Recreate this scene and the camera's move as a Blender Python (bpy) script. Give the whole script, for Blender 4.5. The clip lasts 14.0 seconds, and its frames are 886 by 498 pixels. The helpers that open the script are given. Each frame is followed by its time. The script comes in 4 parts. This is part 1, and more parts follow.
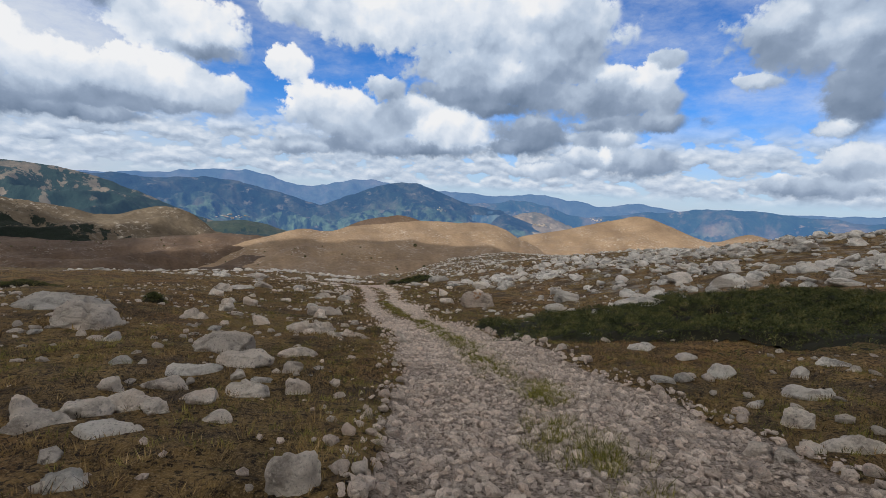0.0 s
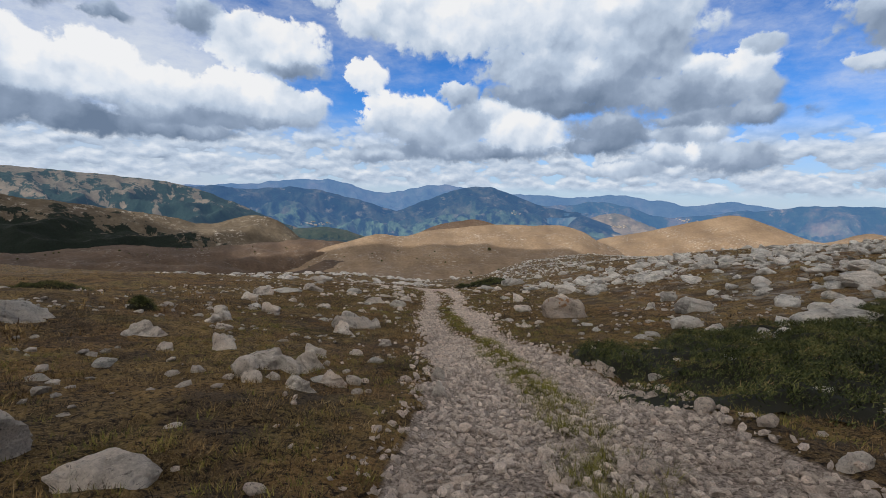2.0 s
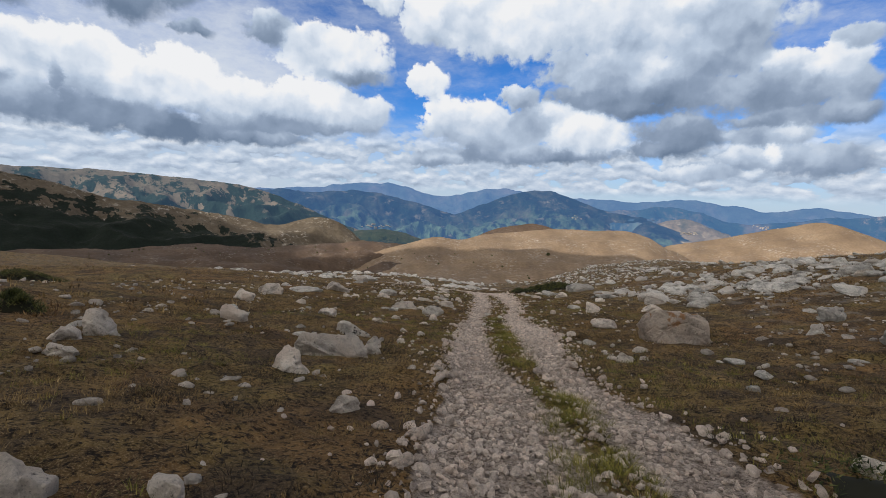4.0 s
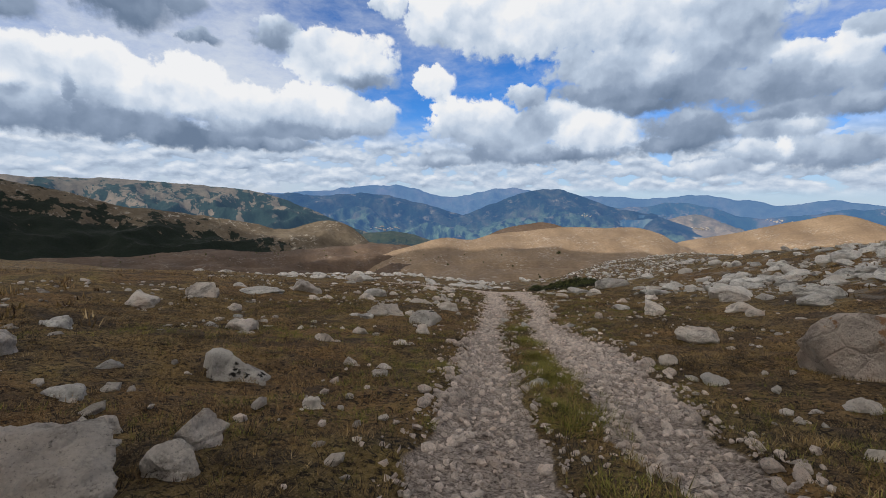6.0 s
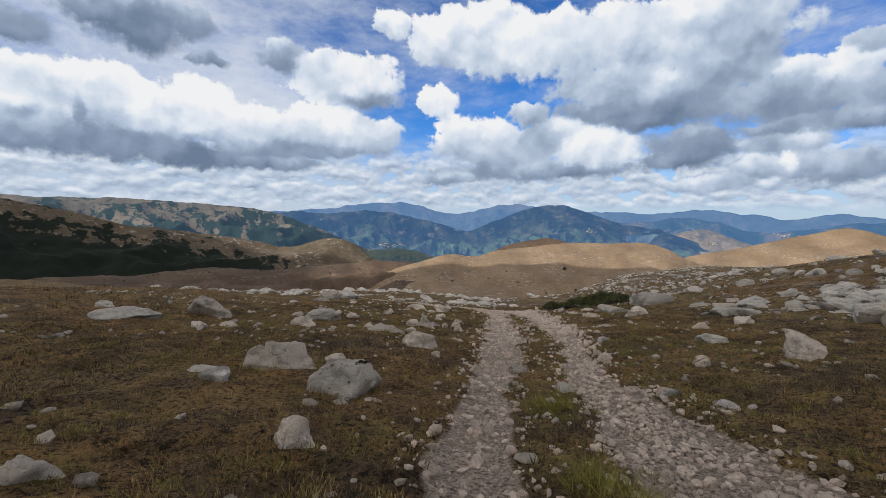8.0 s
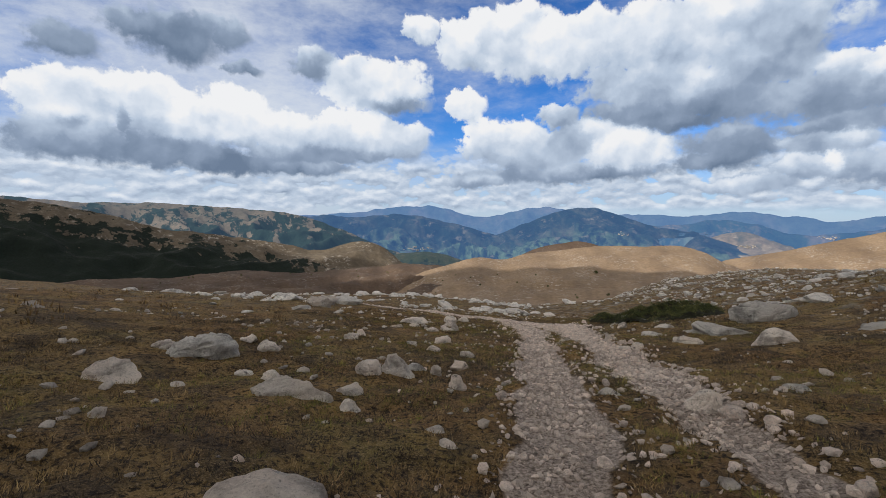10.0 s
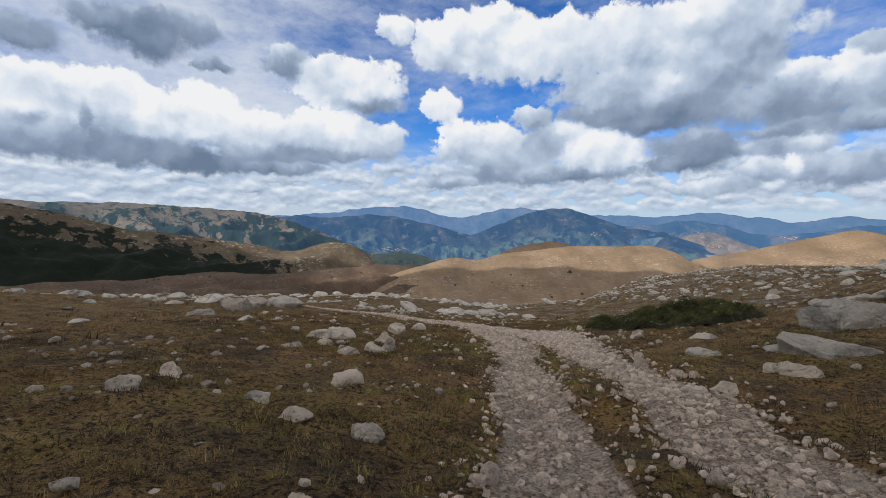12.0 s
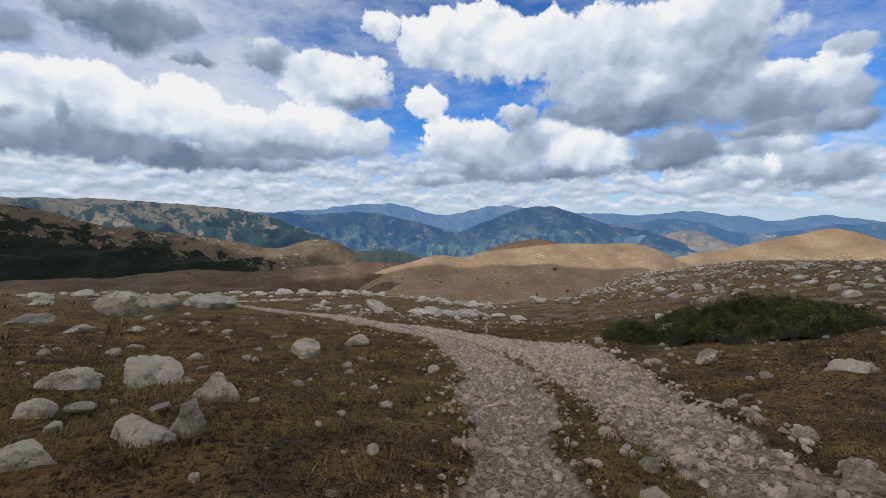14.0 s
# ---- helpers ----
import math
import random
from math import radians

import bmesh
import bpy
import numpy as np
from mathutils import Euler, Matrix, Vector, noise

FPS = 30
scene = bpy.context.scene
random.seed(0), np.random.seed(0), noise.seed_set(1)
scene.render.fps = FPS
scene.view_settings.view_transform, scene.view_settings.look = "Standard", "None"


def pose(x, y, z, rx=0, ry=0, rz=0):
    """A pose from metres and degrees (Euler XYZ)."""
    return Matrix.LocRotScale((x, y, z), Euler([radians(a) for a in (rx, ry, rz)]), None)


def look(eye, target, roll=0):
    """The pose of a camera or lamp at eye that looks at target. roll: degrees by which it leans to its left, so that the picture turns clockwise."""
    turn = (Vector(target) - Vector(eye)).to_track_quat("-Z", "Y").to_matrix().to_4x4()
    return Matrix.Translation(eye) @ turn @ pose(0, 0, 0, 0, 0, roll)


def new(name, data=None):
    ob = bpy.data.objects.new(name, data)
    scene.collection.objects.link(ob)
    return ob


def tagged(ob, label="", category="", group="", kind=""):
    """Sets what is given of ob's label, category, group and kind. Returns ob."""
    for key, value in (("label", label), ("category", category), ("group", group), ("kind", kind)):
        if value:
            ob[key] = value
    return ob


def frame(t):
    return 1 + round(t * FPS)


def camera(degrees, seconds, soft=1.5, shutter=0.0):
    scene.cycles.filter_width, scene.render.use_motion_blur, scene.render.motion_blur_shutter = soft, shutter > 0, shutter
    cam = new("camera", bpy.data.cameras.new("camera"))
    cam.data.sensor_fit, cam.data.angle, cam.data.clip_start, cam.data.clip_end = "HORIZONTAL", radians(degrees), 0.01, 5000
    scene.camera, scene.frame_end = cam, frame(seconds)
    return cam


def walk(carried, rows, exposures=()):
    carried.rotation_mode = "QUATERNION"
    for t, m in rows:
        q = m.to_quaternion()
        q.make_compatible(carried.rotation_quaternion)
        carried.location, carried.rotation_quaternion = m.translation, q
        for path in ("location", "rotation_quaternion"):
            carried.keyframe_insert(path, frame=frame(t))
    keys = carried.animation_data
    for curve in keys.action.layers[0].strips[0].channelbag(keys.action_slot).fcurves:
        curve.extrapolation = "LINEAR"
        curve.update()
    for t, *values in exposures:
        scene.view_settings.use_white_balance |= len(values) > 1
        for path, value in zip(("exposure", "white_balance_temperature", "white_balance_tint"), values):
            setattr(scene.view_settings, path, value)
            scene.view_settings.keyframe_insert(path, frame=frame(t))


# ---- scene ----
cam = camera(86.7, 14.0, soft=0.5)
# seconds, eye in metres, turn in degrees
PATH = [
    (0.0, 0.00, 0.00, 1.50, 83.27, -3.33, 0.56),
    (0.5, 0.06, 1.69, 1.15, 82.66, -2.73, 4.17),
    (1.0, 0.18, 3.22, 0.82, 83.20, -1.39, 3.59),
    (1.5, 0.13, 4.69, 0.53, 83.37, -1.77, 6.32),
    (2.0, 0.03, 6.16, 0.25, 83.38, -1.75, 9.49),
    (2.5, -0.03, 7.76, -0.08, 83.45, -0.95, 9.82),
    (3.0, -0.18, 9.31, -0.46, 83.08, -1.46, 11.45),
    (3.5, -0.48, 10.83, -0.73, 83.26, -2.70, 16.43),
    (3.7, -0.56, 11.58, -0.87, 83.59, -2.36, 16.54),
    (5.8, -2.05, 18.75, -2.45, 83.40, -0.84, 17.15),
    (6.0, -2.17, 19.31, -2.58, 83.71, -0.71, 17.57),
    (6.5, -2.43, 21.03, -2.87, 84.20, -0.30, 18.02),
    (7.0, -2.75, 22.78, -3.24, 84.95, -0.88, 18.38),
    (7.5, -3.25, 24.71, -3.59, 85.49, -0.96, 20.44),
    (8.0, -3.65, 26.92, -4.00, 85.77, -0.27, 18.11),
    (8.5, -4.22, 28.92, -4.39, 86.69, -1.36, 20.06),
    (8.7, -4.42, 29.74, -4.49, 86.78, -1.37, 21.46),
    (10.8, -6.06, 37.38, -5.67, 85.98, 0.33, 21.29),
    (11.0, -6.21, 37.94, -5.80, 86.08, -0.34, 21.52),
    (11.5, -6.58, 39.45, -6.02, 85.83, -1.15, 22.06),
    (12.0, -6.82, 41.07, -6.29, 86.26, -0.07, 18.54),
    (12.5, -7.09, 42.62, -6.54, 86.52, -0.24, 17.06),
    (13.0, -7.46, 44.08, -6.77, 86.72, -0.93, 19.06),
    (13.5, -7.71, 45.60, -7.02, 86.36, -0.29, 18.97),
    (14.0, -7.95, 47.17, -7.32, 85.97, -0.24, 16.79),
]
walk(cam, [(r[0], pose(*r[1:])) for r in PATH], [(0.0, -0.27), (14.0, -0.27)])

# ---------------------------------------------------------------- light
SUN_EL, SUN_AZ = 40.0, 208.0      # degrees; azimuth clockwise from +y
sun_dir = Vector((math.sin(radians(SUN_AZ)) * math.cos(radians(SUN_EL)),
                  math.cos(radians(SUN_AZ)) * math.cos(radians(SUN_EL)), math.sin(radians(SUN_EL))))
sun = new("sun", bpy.data.lights.new("sun", "SUN"))
sun.data.energy, sun.data.angle, sun.data.color = 4.3, radians(0.6), (1.0, 0.93, 0.84)
sun.matrix_world = look(sun_dir * 100, (0, 0, 0))

# cumulus seen over the mountains: azimuth, elevation, half width, half height (degrees), tone
CUMULUS_LEFT = [(-59.4, 10.3, 3.8, 3.4, 0.8), (-53.4, 11.3, 3.8, 3.0, 0.85), (-50.4, 9.8, 4.4, 2.7, 0.8), (-45.0, 10.8, 4.0, 3.0, 0.85), (-39.4, 9.6, 3.6, 2.4, 0.85), (-31.4, 9.7, 5.6, 2.8, 0.85),
    (-25.2, 9.2, 2.5, 1.8, 0.7), (-59.0, 7.2, 5.4, 1.9, 0.15), (-52.2, 6.9, 7.5, 1.8, 0.12), (-46.8, 6.1, 7.4, 1.5, 0.08), (-37.7, 7.3, 8.1, 1.2, 0.25), (-39.2, 5.7, 6.8, 0.9, 0.15),
    (-59.7, 9.1, 2.8, 1.6, 0.2), (-55.2, 10.0, 0.8, 2.0, 0.35), (-29.2, 7.7, 5.6, 1.0, 0.35)]
CUMULUS_UPPER = [(-59.7, 16.1, 2.8, 1.5, 0.12), (-50.4, 17.9, 4.6, 2.7, 0.05), (-53.1, 18.7, 4.0, 1.4, 0.15), (-45.6, 19.0, 2.1, 1.7, 0.2), (-36.6, 17.2, 3.0, 1.7, 0.3), (-29.8, 15.0, 5.9, 2.9, 0.85),
    (-32.7, 16.3, 3.5, 1.8, 0.8), (-27.9, 13.3, 4.2, 1.1, 0.35), (-44.1, 15.9, 2.1, 0.8, 0.35), (-24.3, 21.2, 2.1, 1.2, 0.85), (-18.5, 13.2, 2.3, 2.1, 0.9)]
CUMULUS_MIDDLE = [(-14.0, 8.7, 5.4, 2.5, 0.8), (-10.6, 7.0, 5.0, 1.7, 0.5), (-8.1, 11.4, 2.4, 1.4, 0.55), (-6.1, 8.7, 4.0, 2.3, 0.45), (-1.0, 7.9, 4.9, 2.8, 0.95), (-3.6, 10.1, 2.6, 1.4, 0.9),
    (-7.3, 5.2, 12.3, 1.0, 0.2), (-17.0, 4.5, 4.1, 0.9, 0.5)]
CUMULUS_GREAT = [(-18.6, 19.9, 3.5, 2.7, 0.85), (-14.3, 20.4, 5.6, 3.4, 0.85), (-9.0, 18.9, 7.4, 3.3, 0.85), (-4.6, 19.3, 6.2, 3.1, 0.8), (2.1, 18.7, 7.6, 3.5, 0.72), (9.8, 18.3, 8.2, 3.8, 0.65),
    (13.1, 19.5, 4.5, 2.9, 0.6), (12.0, 15.4, 6.9, 2.9, 0.45), (1.4, 14.3, 6.8, 2.8, 0.55), (6.3, 13.9, 5.2, 2.4, 0.62), (0.7, 11.5, 6.3, 1.7, 0.15), (10.2, 11.8, 9.1, 2.3, 0.25),
    (17.4, 11.0, 6.7, 2.3, 0.3), (4.8, 10.2, 4.8, 1.1, 0.08)]
CUMULUS_RIGHT = [(18.5, 13.9, 2.2, 1.3, 0.75), (21.6, 13.4, 3.2, 1.7, 0.88), (23.1, 11.1, 2.3, 1.9, 0.45), (19.7, 8.7, 7.2, 1.2, 0.25), (9.4, 7.3, 4.2, 2.5, 0.15), (7.8, 5.9, 3.5, 1.1, 0.06),
    (17.6, 7.3, 4.5, 1.2, 0.55), (15.3, 5.1, 2.3, 1.2, 0.7), (17.6, 5.3, 1.1, 1.2, 0.95), (21.2, 4.7, 4.5, 1.5, 0.35), (10.7, 3.4, 4.5, 0.9, 0.6), (35.7, 16.7, 6.4, 3.6, 0.4),
    (39.5, 11.1, 2.9, 3.6, 0.2), (38.6, 8.2, 1.5, 1.0, 0.85), (40.4, 4.9, 2.5, 1.6, 0.6), (32.0, 12.8, 2.3, 0.9, 0.5), (23.0, 15.2, 1.9, 1.0, 0.5), (37.0, 2.5, 5.1, 1.0, 0.45),
    (40.5, 15.8, 4.5, 4.0, 0.3)]

world = bpy.data.worlds.new("sky")
scene.world = world
world.use_nodes = True
wt = world.node_tree
wt.nodes.clear()


def w_put(s, v):
    if hasattr(v, "is_linked"):
        wt.links.new(v, s)
    elif isinstance(v, tuple) and len(s.default_value) == 4 and len(v) == 3:
        s.default_value = (*v, 1)
    else:
        s.default_value = v


def w_math(op, a, b=0.0, c=0.0, clamp=False):
    n = wt.nodes.new("ShaderNodeMath")
    n.operation, n.use_clamp = op, clamp
    for s, v in zip(n.inputs, (a, b, c)):
        w_put(s, v)
    return n.outputs[0]


def w_vec(op, a, b=(0, 0, 0), out=0):
    n = wt.nodes.new("ShaderNodeVectorMath")
    n.operation = op
    w_put(n.inputs[0], a)
    w_put(n.inputs[1], b)
    return n.outputs[out]


def w_noise(vec, scale, detail, rough=0.55, out="Fac"):
    n = wt.nodes.new("ShaderNodeTexNoise")
    w_put(n.inputs["Vector"], vec)
    n.inputs["Scale"].default_value, n.inputs["Detail"].default_value, n.inputs["Roughness"].default_value = scale, detail, rough
    return n.outputs[out]


def w_step(v, lo, hi):
    n = wt.nodes.new("ShaderNodeMapRange")
    n.interpolation_type = "SMOOTHSTEP"
    w_put(n.inputs[0], v)
    w_put(n.inputs[1], lo)
    w_put(n.inputs[2], hi)
    return n.outputs[0]


def w_mix(fac, a, b):
    n = wt.nodes.new("ShaderNodeMix")
    n.data_type = "RGBA"
    w_put(n.inputs[0], fac)
    w_put(n.inputs[6], a)
    w_put(n.inputs[7], b)
    return n.outputs[2]


def w_join(x, y, z=0.0):
    n = wt.nodes.new("ShaderNodeCombineXYZ")
    for s, v in zip(n.inputs, (x, y, z)):
        w_put(s, v)
    return n.outputs[0]


def w_ramp(fac, stops):
    n = wt.nodes.new("ShaderNodeValToRGB")
    w_put(n.inputs[0], fac)
    e = n.color_ramp.elements
    while len(e) < len(stops):
        e.new(0.5)
    for el, (p, c) in zip(e, stops):
        el.position, el.color = p, (*c, 1)
    return n.outputs[0]


way = wt.nodes.new("ShaderNodeTexCoord").outputs["Generated"]
split = wt.nodes.new("ShaderNodeSeparateXYZ")
wt.links.new(way, split.inputs[0])
azim = w_math("MULTIPLY", w_math("ARCTAN2", split.outputs[0], split.outputs[1]), 57.2958)
elev = w_math("MULTIPLY", w_math("ARCSINE", split.outputs[2]), 57.2958)
flat = w_join(azim, elev)
# billows: the sky's coordinates warped a little, then round heads of falling size
slow = w_vec("SUBTRACT", w_noise(flat, 0.13, 3, 0.5, "Color"), (0.5, 0.5, 0.5))
quick = w_vec("SUBTRACT", w_noise(flat, 0.55, 6, 0.6, "Color"), (0.5, 0.5, 0.5))
bent = w_vec("ADD", flat, w_vec("MULTIPLY", slow, (3.0, 1.4, 0)))
bent = w_vec("ADD", bent, w_vec("MULTIPLY", quick, (2.6, 1.8, 0)))


def w_heads(vec, scale, detail):
    """Rounded cloud heads of several sizes on one another, 0 in the folds to 1 on top."""
    n = wt.nodes.new("ShaderNodeTexVoronoi")
    n.voronoi_dimensions, n.feature, n.normalize = "2D", "F1", True
    w_put(n.inputs["Vector"], vec)
    for key, value in (("Scale", scale), ("Detail", detail), ("Roughness", 0.4), ("Lacunarity", 2.4), ("Randomness", 1.0)):
        n.inputs[key].default_value = value
    d = n.outputs["Distance"]
    return w_math("SUBTRACT", 1.0, w_math("MULTIPLY", w_math("MULTIPLY", d, d), 1.6))


def w_bulk(vec, scale, detail=1.5):
    """Heads and ragged vapour together."""
    h = w_heads(w_vec("MULTIPLY", vec, (1.0, 1.25, 0)), scale, detail)
    n = w_noise(vec, scale * 1.2, 5, 0.5)
    return w_math("ADD", w_math("MULTIPLY", h, 0.45), w_math("MULTIPLY", n, 0.9))


puffed = w_vec("ADD", flat, w_vec("MULTIPLY", quick, (1.9, 1.5, 0)))
bulk = w_bulk(puffed, 0.30)
bulk_up = w_bulk(w_vec("ADD", puffed, (-0.35, 0.9, 0)), 0.30)
swell = w_math("SUBTRACT", w_noise(bent, 0.15, 2, 0.5), w_noise(w_vec("ADD", bent, (-0.7, 1.8, 0)), 0.15, 2, 0.5))
relief = w_math("ADD", w_math("MULTIPLY", w_math("SUBTRACT", bulk, bulk_up), 0.42), w_math("MULTIPLY", swell, 1.0))
crisp = w_math("ADD", w_math("SUBTRACT", bulk, 0.70), w_math("MULTIPLY", w_math("SUBTRACT", w_noise(flat, 1.1, 6, 0.6), 0.5), 0.5))

thick, heap, tally = w_math("ADD", -1.0), w_math("ADD", 0.0), w_math("ADD", 0.0001)
for a, e, wa, we, t in CUMULUS_LEFT + CUMULUS_UPPER + CUMULUS_MIDDLE + CUMULUS_GREAT + CUMULUS_RIGHT:
    off = w_vec("MULTIPLY", w_vec("SUBTRACT", bent, (a, e, 0)), (1 / wa, 1 / we, 0))
    body = w_math("SUBTRACT", 1.0, w_vec("LENGTH", off, out=1))
    up = w_vec("DOT_PRODUCT", off, (-0.08, 0.30, 0), out=1)
    here = w_math("MULTIPLY_ADD", up, 1.0, t)
    share = w_math("POWER", 500.0, body)
    heap = w_math("MULTIPLY_ADD", share, here, heap)
    tally = w_math("ADD", tally, share)
    thick = w_math("MAXIMUM", thick, body)
tone = w_math("DIVIDE", heap, tally)
# bright heads have crisp rims, dark bases fray out
fray = w_math("MULTIPLY_ADD", w_math("SUBTRACT", 0.75, tone), 0.45, 0.18)
cover = w_step(w_math("MULTIPLY_ADD", crisp, 1.15, thick), -0.08, w_math("MAXIMUM", fray, 0.14))
broad = w_math("MULTIPLY", w_math("SUBTRACT", w_noise(flat, 0.17, 4, 0.55), 0.5), 0.5)
lit = w_math("ADD", w_math("ADD", w_math("MULTIPLY_ADD", tone, 0.86, 0.12), broad), relief)
# rows of small flat-based cumulus low over the mountains
low_v = w_join(w_math("MULTIPLY", azim, 0.46), w_math("MULTIPLY", elev, 0.95))
low_v = w_vec("ADD", low_v, w_vec("MULTIPLY", quick, (0.5, 0.7, 0)))
low_n = w_bulk(low_v, 0.62, 1.0)
low_up = w_bulk(w_vec("ADD", low_v, (-0.10, 0.42, 0)), 0.62, 1.0)
low_band = w_math("MULTIPLY", w_step(elev, 0.2, 1.6), w_math("SUBTRACT", 1.0, w_step(elev, 5.0, 9.5)))
low_cover = w_math("MULTIPLY", w_step(low_n, 0.69, 0.78), low_band)
low_lit = w_math("ADD", 0.64, w_math("MULTIPLY", w_math("SUBTRACT", low_n, low_up), 1.1))
# the sky's other clouds, behind and overhead
out_n = w_noise(way, 2.2, 8, 0.55)
beyond = w_math("MAXIMUM", w_step(w_math("ABSOLUTE", w_math("ADD", azim, 8.0)), 56.0, 66.0), w_step(elev, 23.0, 30.0))
out_cover = w_math("MULTIPLY", w_step(out_n, 0.36, 0.5), beyond)
out_lit = w_math("ADD", 0.50, w_math("MULTIPLY", relief, 0.6))
# clouds are brighter towards the sun
towards = w_step(w_vec("DOT_PRODUCT", way, tuple(sun_dir), out=1), 0.45, 1.0)

CLOUD = [(0.0, (0.18, 0.25, 0.37)), (0.35, (0.33, 0.42, 0.57)), (0.62, (0.58, 0.69, 0.85)), (0.85, (0.87, 0.94, 1.04)), (1.0, (1.05, 1.06, 1.08))]
SUNLIT = [(0.0, (0.36, 0.34, 0.33)), (0.5, (0.62, 0.59, 0.55)), (1.0, (1.0, 0.955, 0.89))]
sky_tex = wt.nodes.new("ShaderNodeTexSky")
sky_tex.sky_type, sky_tex.sun_disc = "NISHITA", False
sky_tex.sun_elevation, sky_tex.sun_rotation = radians(SUN_EL), radians(SUN_AZ)
sky_tex.altitude, sky_tex.air_density, sky_tex.dust_density, sky_tex.ozone_density = 1700.0, 1.0, 0.2, 3.0
air = w_vec("MULTIPLY", sky_tex.outputs[0], (0.036, 0.090, 0.152))
veil_n = w_noise(w_vec("ADD", w_join(w_math("MULTIPLY", azim, 0.06), w_math("MULTIPLY", elev, 0.14)), w_vec("MULTIPLY", quick, (0.10, 0.12, 0))), 1.0, 9, 0.66)
high = w_math("MULTIPLY", w_math("SUBTRACT", 1.0, w_step(azim, -42.0, -24.0)), 0.22)
veil = w_math("MULTIPLY", w_step(w_math("ADD", veil_n, high), 0.38, 0.90), 0.92)
air = w_mix(veil, air, (0.82, 0.88, 0.97))
air = w_mix(w_math("MULTIPLY", w_math("SUBTRACT", 1.0, w_step(elev, -1.0, 11.0)), 0.85), air, (0.62, 0.715, 0.84))
c = w_mix(low_cover, air, w_ramp(low_lit, CLOUD))
bright = w_math("MULTIPLY_ADD", towards, 2.0, 1.0)
c = w_mix(out_cover, c, w_vec("MULTIPLY", w_ramp(out_lit, SUNLIT), w_join(bright, bright, bright)))
c = w_mix(cover, c, w_ramp(lit, CLOUD))
w_bg = wt.nodes.new("ShaderNodeBackground")
w_put(w_bg.inputs["Color"], c)
w_bg.inputs["Strength"].default_value = 1.0
w_out = wt.nodes.new("ShaderNodeOutputWorld")
wt.links.new(w_bg.outputs[0], w_out.inputs[0])

# ---------------------------------------------------------------- materials
class Mat:
    """A small wrapper to write node materials in few lines."""
    def __init__(self, name):
        self.m = bpy.data.materials.new(name)
        self.m.use_nodes = True
        self.t = self.m.node_tree
        self.b = self.t.nodes["Principled BSDF"]
        self.b.inputs["Specular IOR Level"].default_value = 0.2
        self.b.inputs["Roughness"].default_value = 0.9

    def node(self, kind, **inputs):
        n = self.t.nodes.new(kind)
        for k, v in inputs.items():
            self.put(n, k.replace("_", " "), v)
        return n

    def put(self, n, key, v):
        s = n.inputs[key]
        if hasattr(v, "is_linked"):
            self.t.links.new(v, s)
        else:
            s.default_value = v

    def coords(self, kind="Object"):
        return self.t.nodes.new("ShaderNodeTexCoord").outputs[kind]

    def noise(self, vec, scale, detail=4.0, rough=0.55, distort=0.0):
        n = self.node("ShaderNodeTexNoise", Vector=vec, Scale=scale, Detail=detail, Roughness=rough, Distortion=distort)
        return n.outputs["Fac"]

    def ramp(self, fac, stops):
        n = self.node("ShaderNodeValToRGB", Fac=fac)
        e = n.color_ramp.elements
        while len(e) < len(stops):
            e.new(0.5)
        for el, (p, c) in zip(e, stops):
            el.position, el.color = p, (*c, 1) if not isinstance(c, float) else (c, c, c, 1)
        return n.outputs[0]

    def mix(self, fac, a, b, blend="MIX"):
        n = self.t.nodes.new("ShaderNodeMix")
        n.data_type, n.blend_type = "RGBA", blend
        for s, v in ((n.inputs[0], fac), (n.inputs[6], a), (n.inputs[7], b)):
            if hasattr(v, "is_linked"):
                self.t.links.new(v, s)
            else:
                s.default_value = v if not isinstance(v, tuple) else (*v, 1)
        return n.outputs[2]

    def math(self, op, a, b=0.0):
        n = self.t.nodes.new("ShaderNodeMath")
        n.operation = op
        for s, v in zip(n.inputs, (a, b)):
            if hasattr(v, "is_linked"):
                self.t.links.new(v, s)
            else:
                s.default_value = v
        return n.outputs[0]

    def attr(self, name):
        n = self.t.nodes.new("ShaderNodeAttribute")
        n.attribute_name = name
        return n.outputs["Fac"]

    def bump(self, height, strength, distance):
        n = self.node("ShaderNodeBump", Height=height, Strength=strength, Distance=distance)
        self.t.links.new(n.outputs[0], self.b.inputs["Normal"])

    def colour(self, c):
        self.put(self.b, "Base Color", c)
        return self



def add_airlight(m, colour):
    """Haze as emission: distant backdrop ranges glow as if through kilometres of scattering air."""
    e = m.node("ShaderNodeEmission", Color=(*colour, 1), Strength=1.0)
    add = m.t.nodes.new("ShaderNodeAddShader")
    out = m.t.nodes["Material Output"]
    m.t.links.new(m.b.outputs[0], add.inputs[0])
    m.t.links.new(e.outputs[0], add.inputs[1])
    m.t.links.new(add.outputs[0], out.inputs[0])


